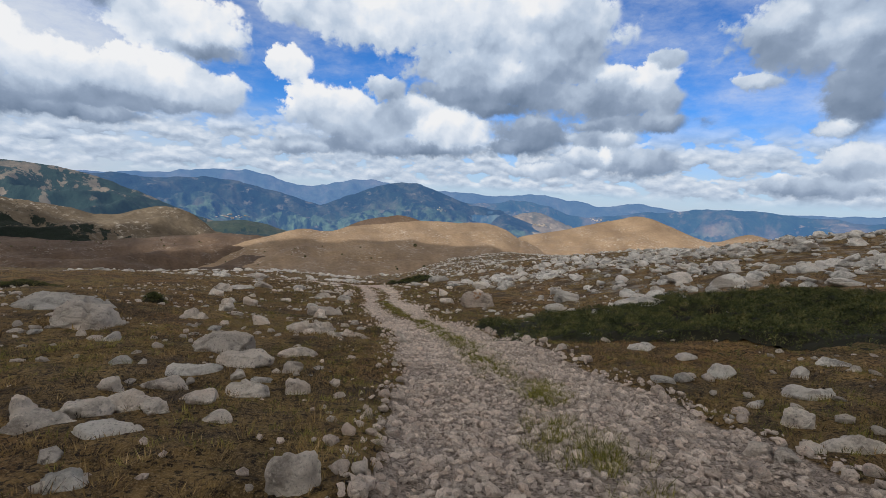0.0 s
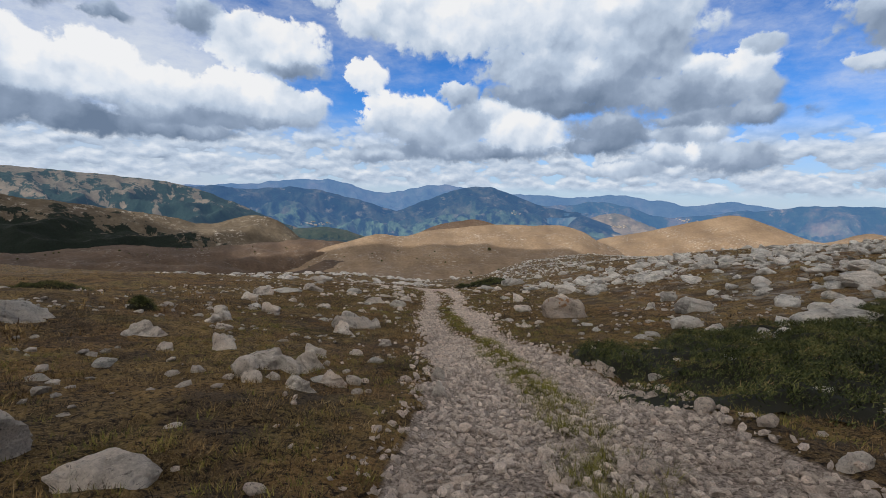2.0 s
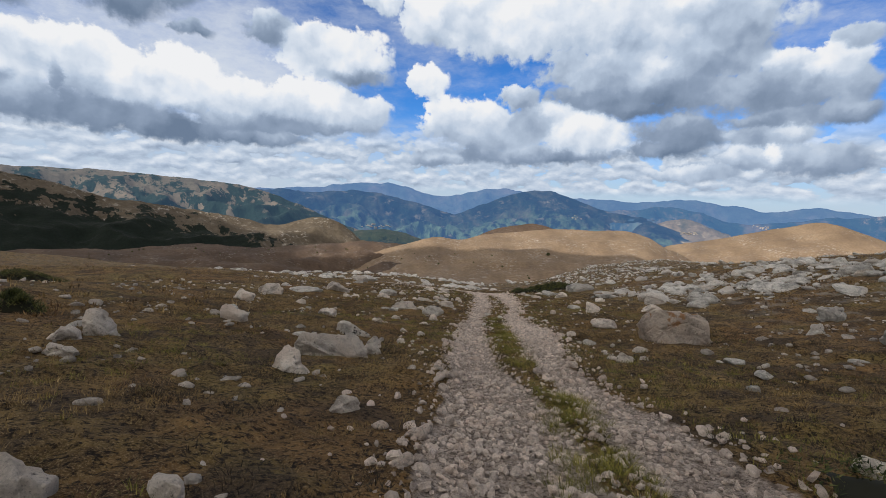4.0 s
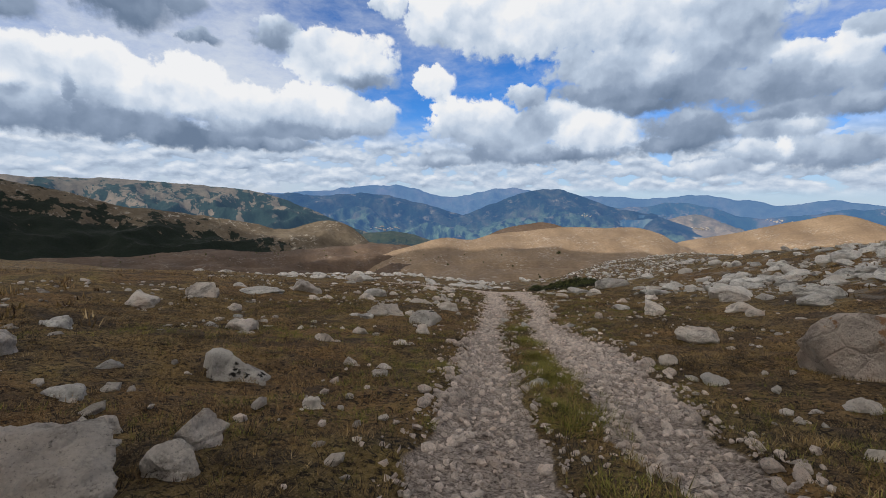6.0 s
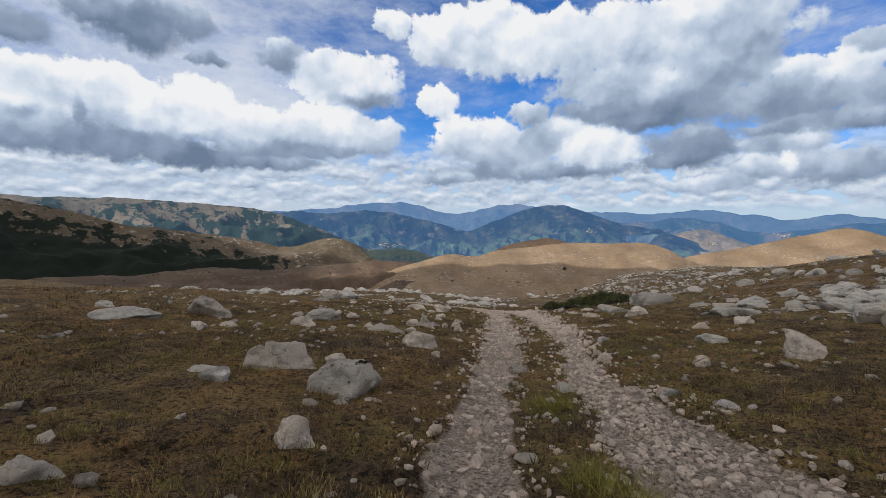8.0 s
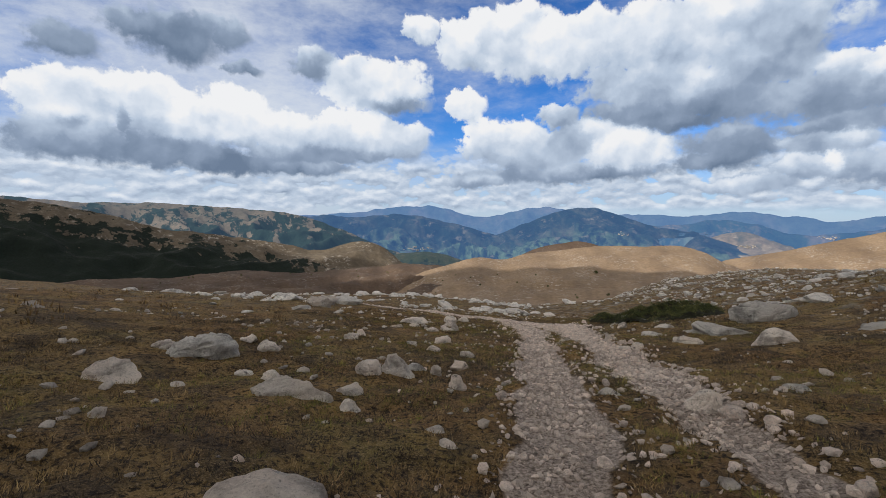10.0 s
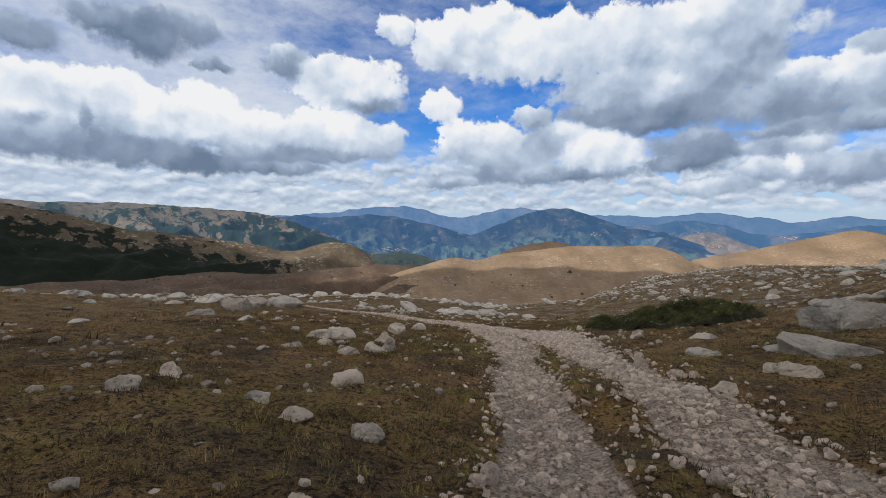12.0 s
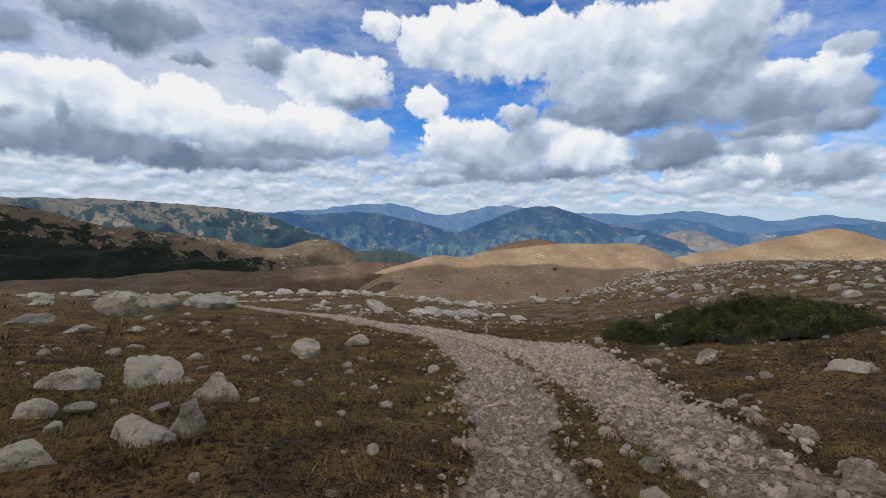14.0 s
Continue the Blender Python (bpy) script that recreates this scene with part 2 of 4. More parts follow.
def make_ground_mat():
    m = Mat("turf_soil_gravel")
    v = m.coords()
    big, mid, fine = m.noise(v, 0.22, 5, 0.6), m.noise(v, 1.9, 7, 0.68), m.noise(v, 15.0, 7, 0.75)
    straw, patch = m.noise(v, 55.0, 6, 0.78), m.noise(v, 0.6, 7, 0.68)
    turf = m.ramp(mid, [(0.32, (0.045, 0.029, 0.015)), (0.45, (0.130, 0.085, 0.033)), (0.56, (0.23, 0.152, 0.054)), (0.72, (0.35, 0.235, 0.088))])
    turf = m.mix(m.ramp(big, [(0.44, 0.0), (0.58, 0.65)]), turf, m.ramp(mid, [(0.35, (0.085, 0.042, 0.018)), (0.65, (0.30, 0.155, 0.055))]))
    turf = m.mix(m.ramp(m.noise(v, 0.34, 6, 0.65), [(0.54, 0.0), (0.66, 0.6)]), turf, m.ramp(mid, [(0.35, (0.06, 0.058, 0.014)), (0.65, (0.25, 0.215, 0.05))]))
    turf = m.mix(m.ramp(straw, [(0.50, 0.0), (0.62, 0.85)]), turf, (0.46, 0.33, 0.17))
    turf = m.mix(m.ramp(patch, [(0.50, 0.0), (0.60, 0.75)]), turf, m.ramp(straw, [(0.35, (0.018, 0.012, 0.009)), (0.65, (0.13, 0.092, 0.062))]))
    # Near-black flecks: shade of the gaps in the grass, put into the colour.
    turf = m.mix(m.ramp(fine, [(0.42, 0.95), (0.51, 0.0)]), turf, (0.009, 0.006, 0.004))
    soil = m.ramp(m.noise(v, 26.0, 8, 0.75), [(0.38, (0.11, 0.084, 0.07)), (0.46, (0.29, 0.235, 0.20)), (0.55, (0.49, 0.41, 0.355)), (0.67, (0.70, 0.60, 0.53))])
    far_rock = m.math("MULTIPLY", m.ramp(m.noise(v, 0.9, 8, 0.7), [(0.52, 0.0), (0.6, 0.5)]), m.attr("stony"))
    c = m.mix(far_rock, turf, (0.36, 0.345, 0.32))
    edge = m.math("ADD", m.attr("track"), m.math("MULTIPLY", m.math("SUBTRACT", mid, 0.5), 0.7))
    c = m.mix(m.ramp(edge, [(0.42, 0.0), (0.6, 1.0)]), c, soil)
    m.colour(c)
    m.bump(m.math("ADD", m.math("MULTIPLY", straw, 0.6), m.math("MULTIPLY", m.noise(v, 6.0, 9, 0.75), 2.0)), 1.0, 0.06)
    return m.m


def make_rock_mat(name, dark, light, warm, scale=1.0, spot=None):
    m = Mat(name)
    v = m.coords()
    info = m.t.nodes.new("ShaderNodeObjectInfo")
    place = m.t.nodes.new("ShaderNodeVectorMath")
    place.operation = "ADD"
    m.t.links.new(v, place.inputs[0])
    m.t.links.new(info.outputs["Location"], place.inputs[1])
    v = place.outputs[0]
    isl = m.t.nodes.new("ShaderNodeNewGeometry").outputs["Random Per Island"]
    n1, n2, n3 = m.noise(v, 2.2 * scale, 8, 0.65), m.noise(v, 9.0 * scale, 8, 0.7), m.noise(v, 1.1 * scale, 4, 0.5)
    c = m.ramp(n1, [(0.36, dark), (0.5, light), (0.68, tuple(min(1, x * 1.18) for x in light))])
    c = m.mix(m.ramp(n3, [(0.5, 0.0), (0.68, 0.7)]), c, warm)
    # Lichen specks, and shade of small holes as colour where the n2 bump dips.
    c = m.mix(m.ramp(n2, [(0.33, 0.85), (0.40, 0.0)]), c, tuple(x * 0.25 for x in dark))
    grainy = m.noise(v, 45.0 * scale, 6, 0.75)
    c = m.mix(m.ramp(grainy, [(0.34, 0.6), (0.46, 0.0)]), c, tuple(x * 0.5 for x in dark))
    c = m.mix(m.ramp(grainy, [(0.54, 0.0), (0.66, 0.45)]), c, tuple(min(1.0, x * 1.3) for x in light))
    c = m.mix(m.ramp(m.noise(v, 5.0 * scale, 6, 0.7), [(0.6, 0.0), (0.72, 0.6)]), c, (0.50, 0.49, 0.46))
    if spot:
        colour, freq, lo, top = spot
        z = m.node("ShaderNodeSeparateXYZ", Vector=m.coords("Generated")).outputs[2]
        k = m.math("MULTIPLY", m.ramp(m.noise(v, freq, 5, 0.6), [(lo, 0.0), (lo + 0.05, 1.0)]), m.ramp(z, [(top, 0.0), (top + 0.1, 1.0)]))
        c = m.mix(k, c, colour)
    vary = m.math("ADD", m.math("MULTIPLY", isl, 0.42), m.math("MULTIPLY", info.outputs["Random"], 0.22))
    hs = m.node("ShaderNodeHueSaturation", Color=c, Value=m.math("ADD", vary, 0.68))
    m.colour(hs.outputs[0])
    m.b.inputs["Roughness"].default_value = 0.92
    crack = m.node("ShaderNodeTexVoronoi", Vector=v, Scale=2.3 * scale)
    crack.feature = "DISTANCE_TO_EDGE"
    h = m.math("ADD", m.math("MULTIPLY", n2, 0.7), m.math("MULTIPLY", m.ramp(crack.outputs["Distance"], [(0.0, 0.0), (0.06, 1.0)]), 0.35))
    h = m.math("ADD", h, m.noise(v, 28.0 * scale, 6, 0.7))
    m.bump(h, 1.0, 0.12 / scale)
    return m.m


def make_plant_mat(name, stops, patch=1.2, rust=False, clump=0.9):
    m = Mat(name)
    v = m.coords()
    isl = m.t.nodes.new("ShaderNodeNewGeometry").outputs["Random Per Island"]
    k = m.math("ADD", m.math("MULTIPLY", isl, 0.6), m.math("MULTIPLY", m.noise(v, patch, 5, 0.65), clump))
    c = m.ramp(m.math("SUBTRACT", k, clump * 0.5 - 0.2), stops)
    if rust:
        c = m.mix(m.ramp(m.noise(v, 0.28, 4, 0.6), [(0.48, 0.0), (0.6, 0.7)]), c, m.ramp(isl, [(0.0, (0.04, 0.022, 0.012)), (0.6, (0.15, 0.082, 0.038)), (1.0, (0.36, 0.22, 0.10))]))
    m.colour(c)
    m.b.inputs["Roughness"].default_value = 0.75
    return m.m


def make_hill_mat(name, cols, scale, bump=2.0, speck=None, wood=None, grit=0.1, fields=None):
    """Open slope with grass colours, rock specks and patches of wood."""
    m = Mat(name)
    v = m.node("ShaderNodeCombineXYZ", X=m.attr("swing"), Y=m.math("MULTIPLY", m.attr("climb"), 1.7)).outputs[0]
    c = m.ramp(m.noise(v, scale, 9, 0.65), [(0.3, cols[0]), (0.5, cols[1]), (0.68, cols[2])])
    c = m.mix(m.ramp(m.noise(m.coords(), grit * 1.5, 8, 0.7), [(0.35, 0.5), (0.6, 0.0)]), c, tuple(x * 0.55 for x in cols[0]))
    if speck:
        k = m.math("MULTIPLY", m.ramp(m.noise(m.coords(), grit, 9, 0.75), [(0.54, 0.0), (0.62, 0.9)]),
                   m.ramp(m.noise(v, scale * 1.3, 4, 0.55), [(0.45, 0.0), (0.6, 1.0)]))
        c = m.mix(k, c, speck)
    if wood:
        colour, lo, hi, pull = wood
        below = m.math("MULTIPLY", m.math("SUBTRACT", m.attr("treeline"), m.attr("rise")), pull)
        k = m.math("ADD", m.noise(v, scale * 2.4, 10, 0.68), below)
        c = m.mix(m.ramp(k, [(lo, 0.0), (hi, 1.0)]), c, m.ramp(m.noise(v, scale * 20, 6, 0.7), [(0.3, tuple(x * 0.5 for x in colour)), (0.7, colour)]))
    if fields:
        low = m.ramp(m.attr("rise"), [(0.25, 1.0), (0.75, 0.0)])
        k = m.math("MULTIPLY", m.ramp(m.noise(v, scale * 2.2, 8, 0.62), [(0.46, 0.0), (0.54, 1.0)]), low)
        c = m.mix(k, c, m.ramp(m.noise(v, scale * 7.0, 5, 0.6), [(0.40, fields), (0.62, tuple(x * 2.0 for x in fields))]))
    m.colour(c)
    m.bump(m.noise(m.coords(), 0.05, 9, 0.65), 0.8, bump)
    return m


mat_ground = make_ground_mat()
mat_rock = make_rock_mat("limestone", (0.32, 0.285, 0.255), (0.68, 0.622, 0.565), (0.62, 0.51, 0.43))
mat_lichen = make_rock_mat("lichened_limestone", (0.34, 0.29, 0.25), (0.70, 0.61, 0.535), (0.64, 0.49, 0.39), spot=((0.50, 0.29, 0.16), 3.0, 0.57, 0.7))
# Black spots paint the shade inside holes; no holes are cut there.
mat_painted_pits = make_rock_mat("limestone_painted_pits", (0.33, 0.305, 0.28), (0.60, 0.57, 0.53), (0.50, 0.44, 0.38), spot=((0.014, 0.012, 0.011), 4.2, 0.582, 0.0))
mat_slab = make_rock_mat("grey_limestone", (0.32, 0.31, 0.295), (0.70, 0.675, 0.64), (0.58, 0.51, 0.45), 0.7)
mat_stone = make_rock_mat("track_stone", (0.37, 0.305, 0.268), (0.69, 0.595, 0.53), (0.63, 0.50, 0.42), 3.0)
mat_dry = make_plant_mat("dry_grass", [(0.12, (0.016, 0.010, 0.006)), (0.32, (0.082, 0.050, 0.027)), (0.46, (0.19, 0.124, 0.052)), (0.62, (0.24, 0.162, 0.055)), (0.8, (0.38, 0.27, 0.12)), (1.0, (0.66, 0.52, 0.32))], 1.6, True)
mat_green = make_plant_mat("green_grass", [(0.15, (0.035, 0.036, 0.009)), (0.45, (0.13, 0.128, 0.026)), (0.7, (0.25, 0.225, 0.05)), (1.0, (0.46, 0.39, 0.12))])
mat_heath = make_plant_mat("dark_heath", [(0.1, (0.008, 0.006, 0.005)), (0.5, (0.030, 0.022, 0.014)), (1.0, (0.11, 0.080, 0.05))])
# Clump noise puts light and shade of the lumps into the leaf colour.
mat_juniper = make_plant_mat("juniper_leaves", [(0.05, (0.008, 0.012, 0.005)), (0.35, (0.034, 0.046, 0.014)), (0.62, (0.085, 0.098, 0.030)), (0.85, (0.17, 0.165, 0.055)), (1.0, (0.26, 0.19, 0.09))], 2.2, False, 2.0)
# Near-black for wood and for the shade inside the shrubs.
mat_twig_shade = Mat("juniper_wood_and_shade").colour((0.016, 0.016, 0.009, 1)).m
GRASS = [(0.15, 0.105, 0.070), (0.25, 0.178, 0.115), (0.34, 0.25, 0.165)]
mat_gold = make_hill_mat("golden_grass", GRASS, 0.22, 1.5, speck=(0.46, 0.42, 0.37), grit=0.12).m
# Brown grass, its colour darkened further to stand for cloud shade.
mat_brown_shaded = make_hill_mat("brown_grass_shaded", [(0.062, 0.042, 0.030), (0.10, 0.068, 0.048), (0.15, 0.104, 0.072)], 0.30, 1.5, speck=(0.24, 0.215, 0.19), grit=0.12).m
mat_wood = make_hill_mat("wooded_slope", [(0.070, 0.056, 0.042), (0.115, 0.092, 0.066), (0.165, 0.135, 0.098)], 0.26, 4.0,
                         speck=(0.38, 0.35, 0.31), wood=((0.010, 0.018, 0.013), 0.485, 0.497, 0.55), grit=0.05).m
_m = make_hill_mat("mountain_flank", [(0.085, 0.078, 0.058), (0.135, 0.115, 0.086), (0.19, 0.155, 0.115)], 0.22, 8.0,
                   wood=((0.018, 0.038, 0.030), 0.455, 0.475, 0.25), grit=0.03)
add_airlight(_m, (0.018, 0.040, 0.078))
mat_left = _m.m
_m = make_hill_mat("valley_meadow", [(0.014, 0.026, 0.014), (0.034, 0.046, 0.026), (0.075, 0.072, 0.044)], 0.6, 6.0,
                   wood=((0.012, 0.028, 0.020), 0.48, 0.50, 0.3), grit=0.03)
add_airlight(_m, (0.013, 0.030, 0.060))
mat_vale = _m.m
# Forest and clearing tones also stand for sun and cloud-shade patches.
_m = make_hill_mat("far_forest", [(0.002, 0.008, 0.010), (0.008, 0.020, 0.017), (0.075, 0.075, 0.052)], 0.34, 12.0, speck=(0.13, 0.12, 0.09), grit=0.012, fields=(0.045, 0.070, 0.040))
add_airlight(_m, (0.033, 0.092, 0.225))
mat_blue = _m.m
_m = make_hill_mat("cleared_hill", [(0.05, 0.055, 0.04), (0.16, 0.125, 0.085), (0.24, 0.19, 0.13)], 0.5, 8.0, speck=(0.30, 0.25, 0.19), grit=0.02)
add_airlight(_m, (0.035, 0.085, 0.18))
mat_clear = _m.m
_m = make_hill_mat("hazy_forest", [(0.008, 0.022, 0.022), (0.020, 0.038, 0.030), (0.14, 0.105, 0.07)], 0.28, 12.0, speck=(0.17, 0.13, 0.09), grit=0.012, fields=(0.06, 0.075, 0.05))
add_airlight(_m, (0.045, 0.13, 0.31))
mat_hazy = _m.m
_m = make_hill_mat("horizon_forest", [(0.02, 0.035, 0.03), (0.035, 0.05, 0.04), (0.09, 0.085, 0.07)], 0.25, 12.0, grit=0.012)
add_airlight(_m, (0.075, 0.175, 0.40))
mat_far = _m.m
_m = Mat("cloud_body")
_m.colour((0.9, 0.9, 0.9, 1))
mat_cloud = _m.m

# ---------------------------------------------------------------- terrain plan
def smooth(x, xs, ys):
    """Monotone-ish smooth interpolation through a few stations."""
    xs, ys = np.asarray(xs, float), np.asarray(ys, float)
    d = np.gradient(ys, xs)
    x = np.clip(x, xs[0], xs[-1])
    i = np.clip(np.searchsorted(xs, x) - 1, 0, len(xs) - 2)
    h = xs[i + 1] - xs[i]
    t = (x - xs[i]) / h
    return ((2 * t**3 - 3 * t**2 + 1) * ys[i] + (t**3 - 2 * t**2 + t) * h * d[i]
            + (-2 * t**3 + 3 * t**2) * ys[i + 1] + (t**3 - t**2) * h * d[i + 1])


TRACK_Y = [-40, -10, 0, 8, 14, 20, 25, 30, 37, 42, 47, 52, 57, 62, 66, 69, 72]
TRACK_X = [1.5, 0.5, 0.05, -0.2, -0.9, -2.2, -3.3, -4.4, -6.0, -7.0, -7.9, -8.9, -10.3, -12.9, -17.5, -24.0, -34.0]
GRADE_Y = [-400, -40, 0, 10, 20, 30, 40, 48, 57, 64, 80, 107, 125, 200, 320, 600, 1500, 5000]
GRADE_Z = [60, 8.5, 0, -2.05, -4.15, -6.05, -7.6, -8.9, -10.5, -11.8, -14.6, -19.0, -23.5, -52, -100, -170, -300, -330]


def track_x(y):
    return smooth(y, TRACK_Y, TRACK_X)


# edges of the two wheel ruts beside the track line: left, inner left, inner right, right
RUT_Y = [-10, 5, 10, 15, 20, 23, 26, 31, 34, 38, 45, 48, 52, 55, 60, 66, 72]
RUT_L = [-0.5, -0.48, -0.5, -0.58, -0.5, -0.6, -0.55, -0.45, -0.2, -0.05, -0.1, -0.2, -0.25, -0.3, -0.45, -0.9, -2.0]
RUT_M = [1.2, 1.2, 1.18, 1.05, 0.85, 0.45, 0.4, 0.4, 0.5, 0.9, 0.95, 0.85, 0.75, 1.0, 1.1, 1.2, 1.2]
RUT_N = [1.2, 1.2, 1.22, 1.25, 1.45, 1.4, 1.25, 1.45, 1.5, 1.95, 1.7, 1.75, 1.5, 1.35, 1.3, 1.3, 1.3]
RUT_R = [3.4, 3.3, 2.9, 2.6, 2.4, 2.2, 2.5, 2.8, 2.5, 2.5, 2.9, 2.9, 2.7, 3.2, 3.8, 3.9, 3.6]


def rise_x(y):
    """The foot line of the rise beside the track; it runs straight on where the track bends away."""
    return np.where(y < 52, track_x(np.minimum(y, 52.0)), -8.9 - 0.225 * (np.minimum(y, 140.0) - 52))


def rut_weight(x, y):
    """1 on the stones of the two ruts, 0 on turf."""
    u = x - track_x(y) + 0.16 * noise2(x * 1.1, y * 1.1, 27) + 0.08 * noise2(x * 3.1, y * 3.1, 28)
    l, m, n, r = (smooth(y, RUT_Y, e) for e in (RUT_L, RUT_M, RUT_N, RUT_R))
    soft = 0.13

    def inside(lo, hi):
        return np.clip(0.5 + np.minimum(u - lo, hi - u) / (2 * soft), 0, 1)
    w = np.maximum(inside(l, m), inside(n, r))
    return w * np.clip((y + 14) / 3, 0, 1) * np.clip((71 - y) / 2, 0, 1)


def noise2(x, y, seed=0):
    """Cheap value noise on arrays."""
    xi, yi = np.floor(x).astype(np.int64), np.floor(y).astype(np.int64)
    fx, fy = x - xi, y - yi
    fx, fy = fx * fx * (3 - 2 * fx), fy * fy * (3 - 2 * fy)

    def h(a, b):
        n = (a * 374761393 + b * 668265263 + seed * 982451653) & 0x7FFFFFFF
        n = ((n ^ (n >> 13)) * 1274126177) & 0x7FFFFFFF
        return ((n ^ (n >> 16)) & 0xFFFF) / 65535.0
    return ((h(xi, yi) * (1 - fx) + h(xi + 1, yi) * fx) * (1 - fy)
            + (h(xi, yi + 1) * (1 - fx) + h(xi + 1, yi + 1) * fx) * fy) * 2 - 1


def fbm(x, y, octaves=5, seed=0, gain=0.5):
    total, amp = 0 * x, 1.0
    for k in range(octaves):
        total = total + amp * noise2(x * 2.03**k + 17.3 * k, y * 2.03**k - 9.1 * k, seed + k)
        amp *= gain
    return total


def ground_z(x, y):
    x, y = np.asarray(x, float), np.asarray(y, float)
    g = smooth(y, GRADE_Y, GRADE_Z)
    u = x - rise_x(y)
    r = np.clip(u, 0, 21)
    cross = (0.06 * r + 0.0068 * r * r + 0.14 * np.clip(u - 21, 0, 26)) * (0.80 + 0.20 * np.clip((y - 16) / 26, 0, 1))
    cross = cross + 0.18 * np.clip(y - 112, 0, 40) * np.clip((u - 12) / 18, 0, 1)
    l = np.clip(-u, 0, 90)
    cross = cross + 0.018 * np.minimum(l, 15) - 0.05 * np.clip(l - 15, 0, 60)
    z = g + cross * np.clip(1.3 - np.hypot(x, y) / 500.0, 0, 1)
    w = rut_weight(x, y)
    tussock = np.abs(noise2(x * 1.9 + 0.4 * y, y * 1.9, 23)) + 0.5 * np.abs(noise2(x * 4.3, y * 4.3, 24))
    z = z - 0.07 * w + 0.03 * fbm(x * 1.6, y * 1.6, 3, 21) + (0.02 - 0.085 * tussock + 0.03) * (1 - w) * np.clip((90 - y) / 20, 0, 1)
    return z + 0.10 * fbm(x * 0.35, y * 0.35, 4, 3) + 0.5 * fbm(x * 0.05, y * 0.05, 3, 8) * np.clip((np.abs(u) - 3) / 12, 0, 1)


def grid_object(name, X, Y, Z, mat, label, category="", smooth_shade=True):
    ny, nx = X.shape
    me = bpy.data.meshes.new(name)
    idx = np.arange(nx * ny).reshape(ny, nx)
    quads = np.stack([idx[:-1, :-1], idx[:-1, 1:], idx[1:, 1:], idx[1:, :-1]], -1).reshape(-1, 4)
    me.from_pydata(np.stack([X, Y, Z], -1).reshape(-1, 3), [], quads.tolist())
    me.polygons.foreach_set("use_smooth", [smooth_shade] * len(quads))
    me.materials.append(mat)
    return tagged(new(name, me), label, category, kind="structure")


def float_layer(ob, name, values):
    ob.data.attributes.new(name, "FLOAT", "POINT").data.foreach_set("value", np.asarray(values, np.float32).ravel())


def axis(fine_lo, fine_hi, step, lo, hi, grow):
    mid = list(np.arange(fine_lo, fine_hi + 1e-6, step))
    a, s = [mid[0]], step
    while a[-1] > lo:
        s *= grow
        a.append(a[-1] - s)
    b, s = [mid[-1]], step
    while b[-1] < hi:
        s *= grow
        b.append(b[-1] + s)
    return np.array(a[:0:-1] + mid + b[1:])


gx = axis(-14, 8, 0.16, -4900, 4900, 1.085)
gy = axis(0, 66, 0.17, -4900, 4900, 1.085)
GX, GY = np.meshgrid(gx, gy)
ground = grid_object("ground", GX, GY, ground_z(GX, GY), mat_ground, "dry mountain turf with brown soil falling away to the valley", "ground")


def lane(x, y, pts, half):
    """Nearness to a bent line on the plan."""
    best = 0 * x + 1e9
    for (ax, ay), (bx, by) in zip(pts, pts[1:]):
        t = np.clip(((x - ax) * (bx - ax) + (y - ay) * (by - ay)) / ((bx - ax) ** 2 + (by - ay) ** 2), 0, 1)
        best = np.minimum(best, np.hypot(x - ax - t * (bx - ax), y - ay - t * (by - ay)))
    return np.clip(1.5 - np.abs(best - half * 0.6) / (half * 0.35), 0, 0.8)


float_layer(ground, "track", np.maximum(rut_weight(GX, GY), lane(GX, GY, [(-20, 68), (-28, 70), (-36, 69), (-48, 65), (-62, 58)], 1.4)))
_u = GX - track_x(GY)
float_layer(ground, "stony", np.clip((_u - 9) / 6, 0, 1) + np.clip((-_u - 10) / 10, 0, 0.6) * np.clip((GY - 45) / 20, 0, 1))

VIEW = np.array((-5.0, 25.0, -4.0))
SLOPES = {}


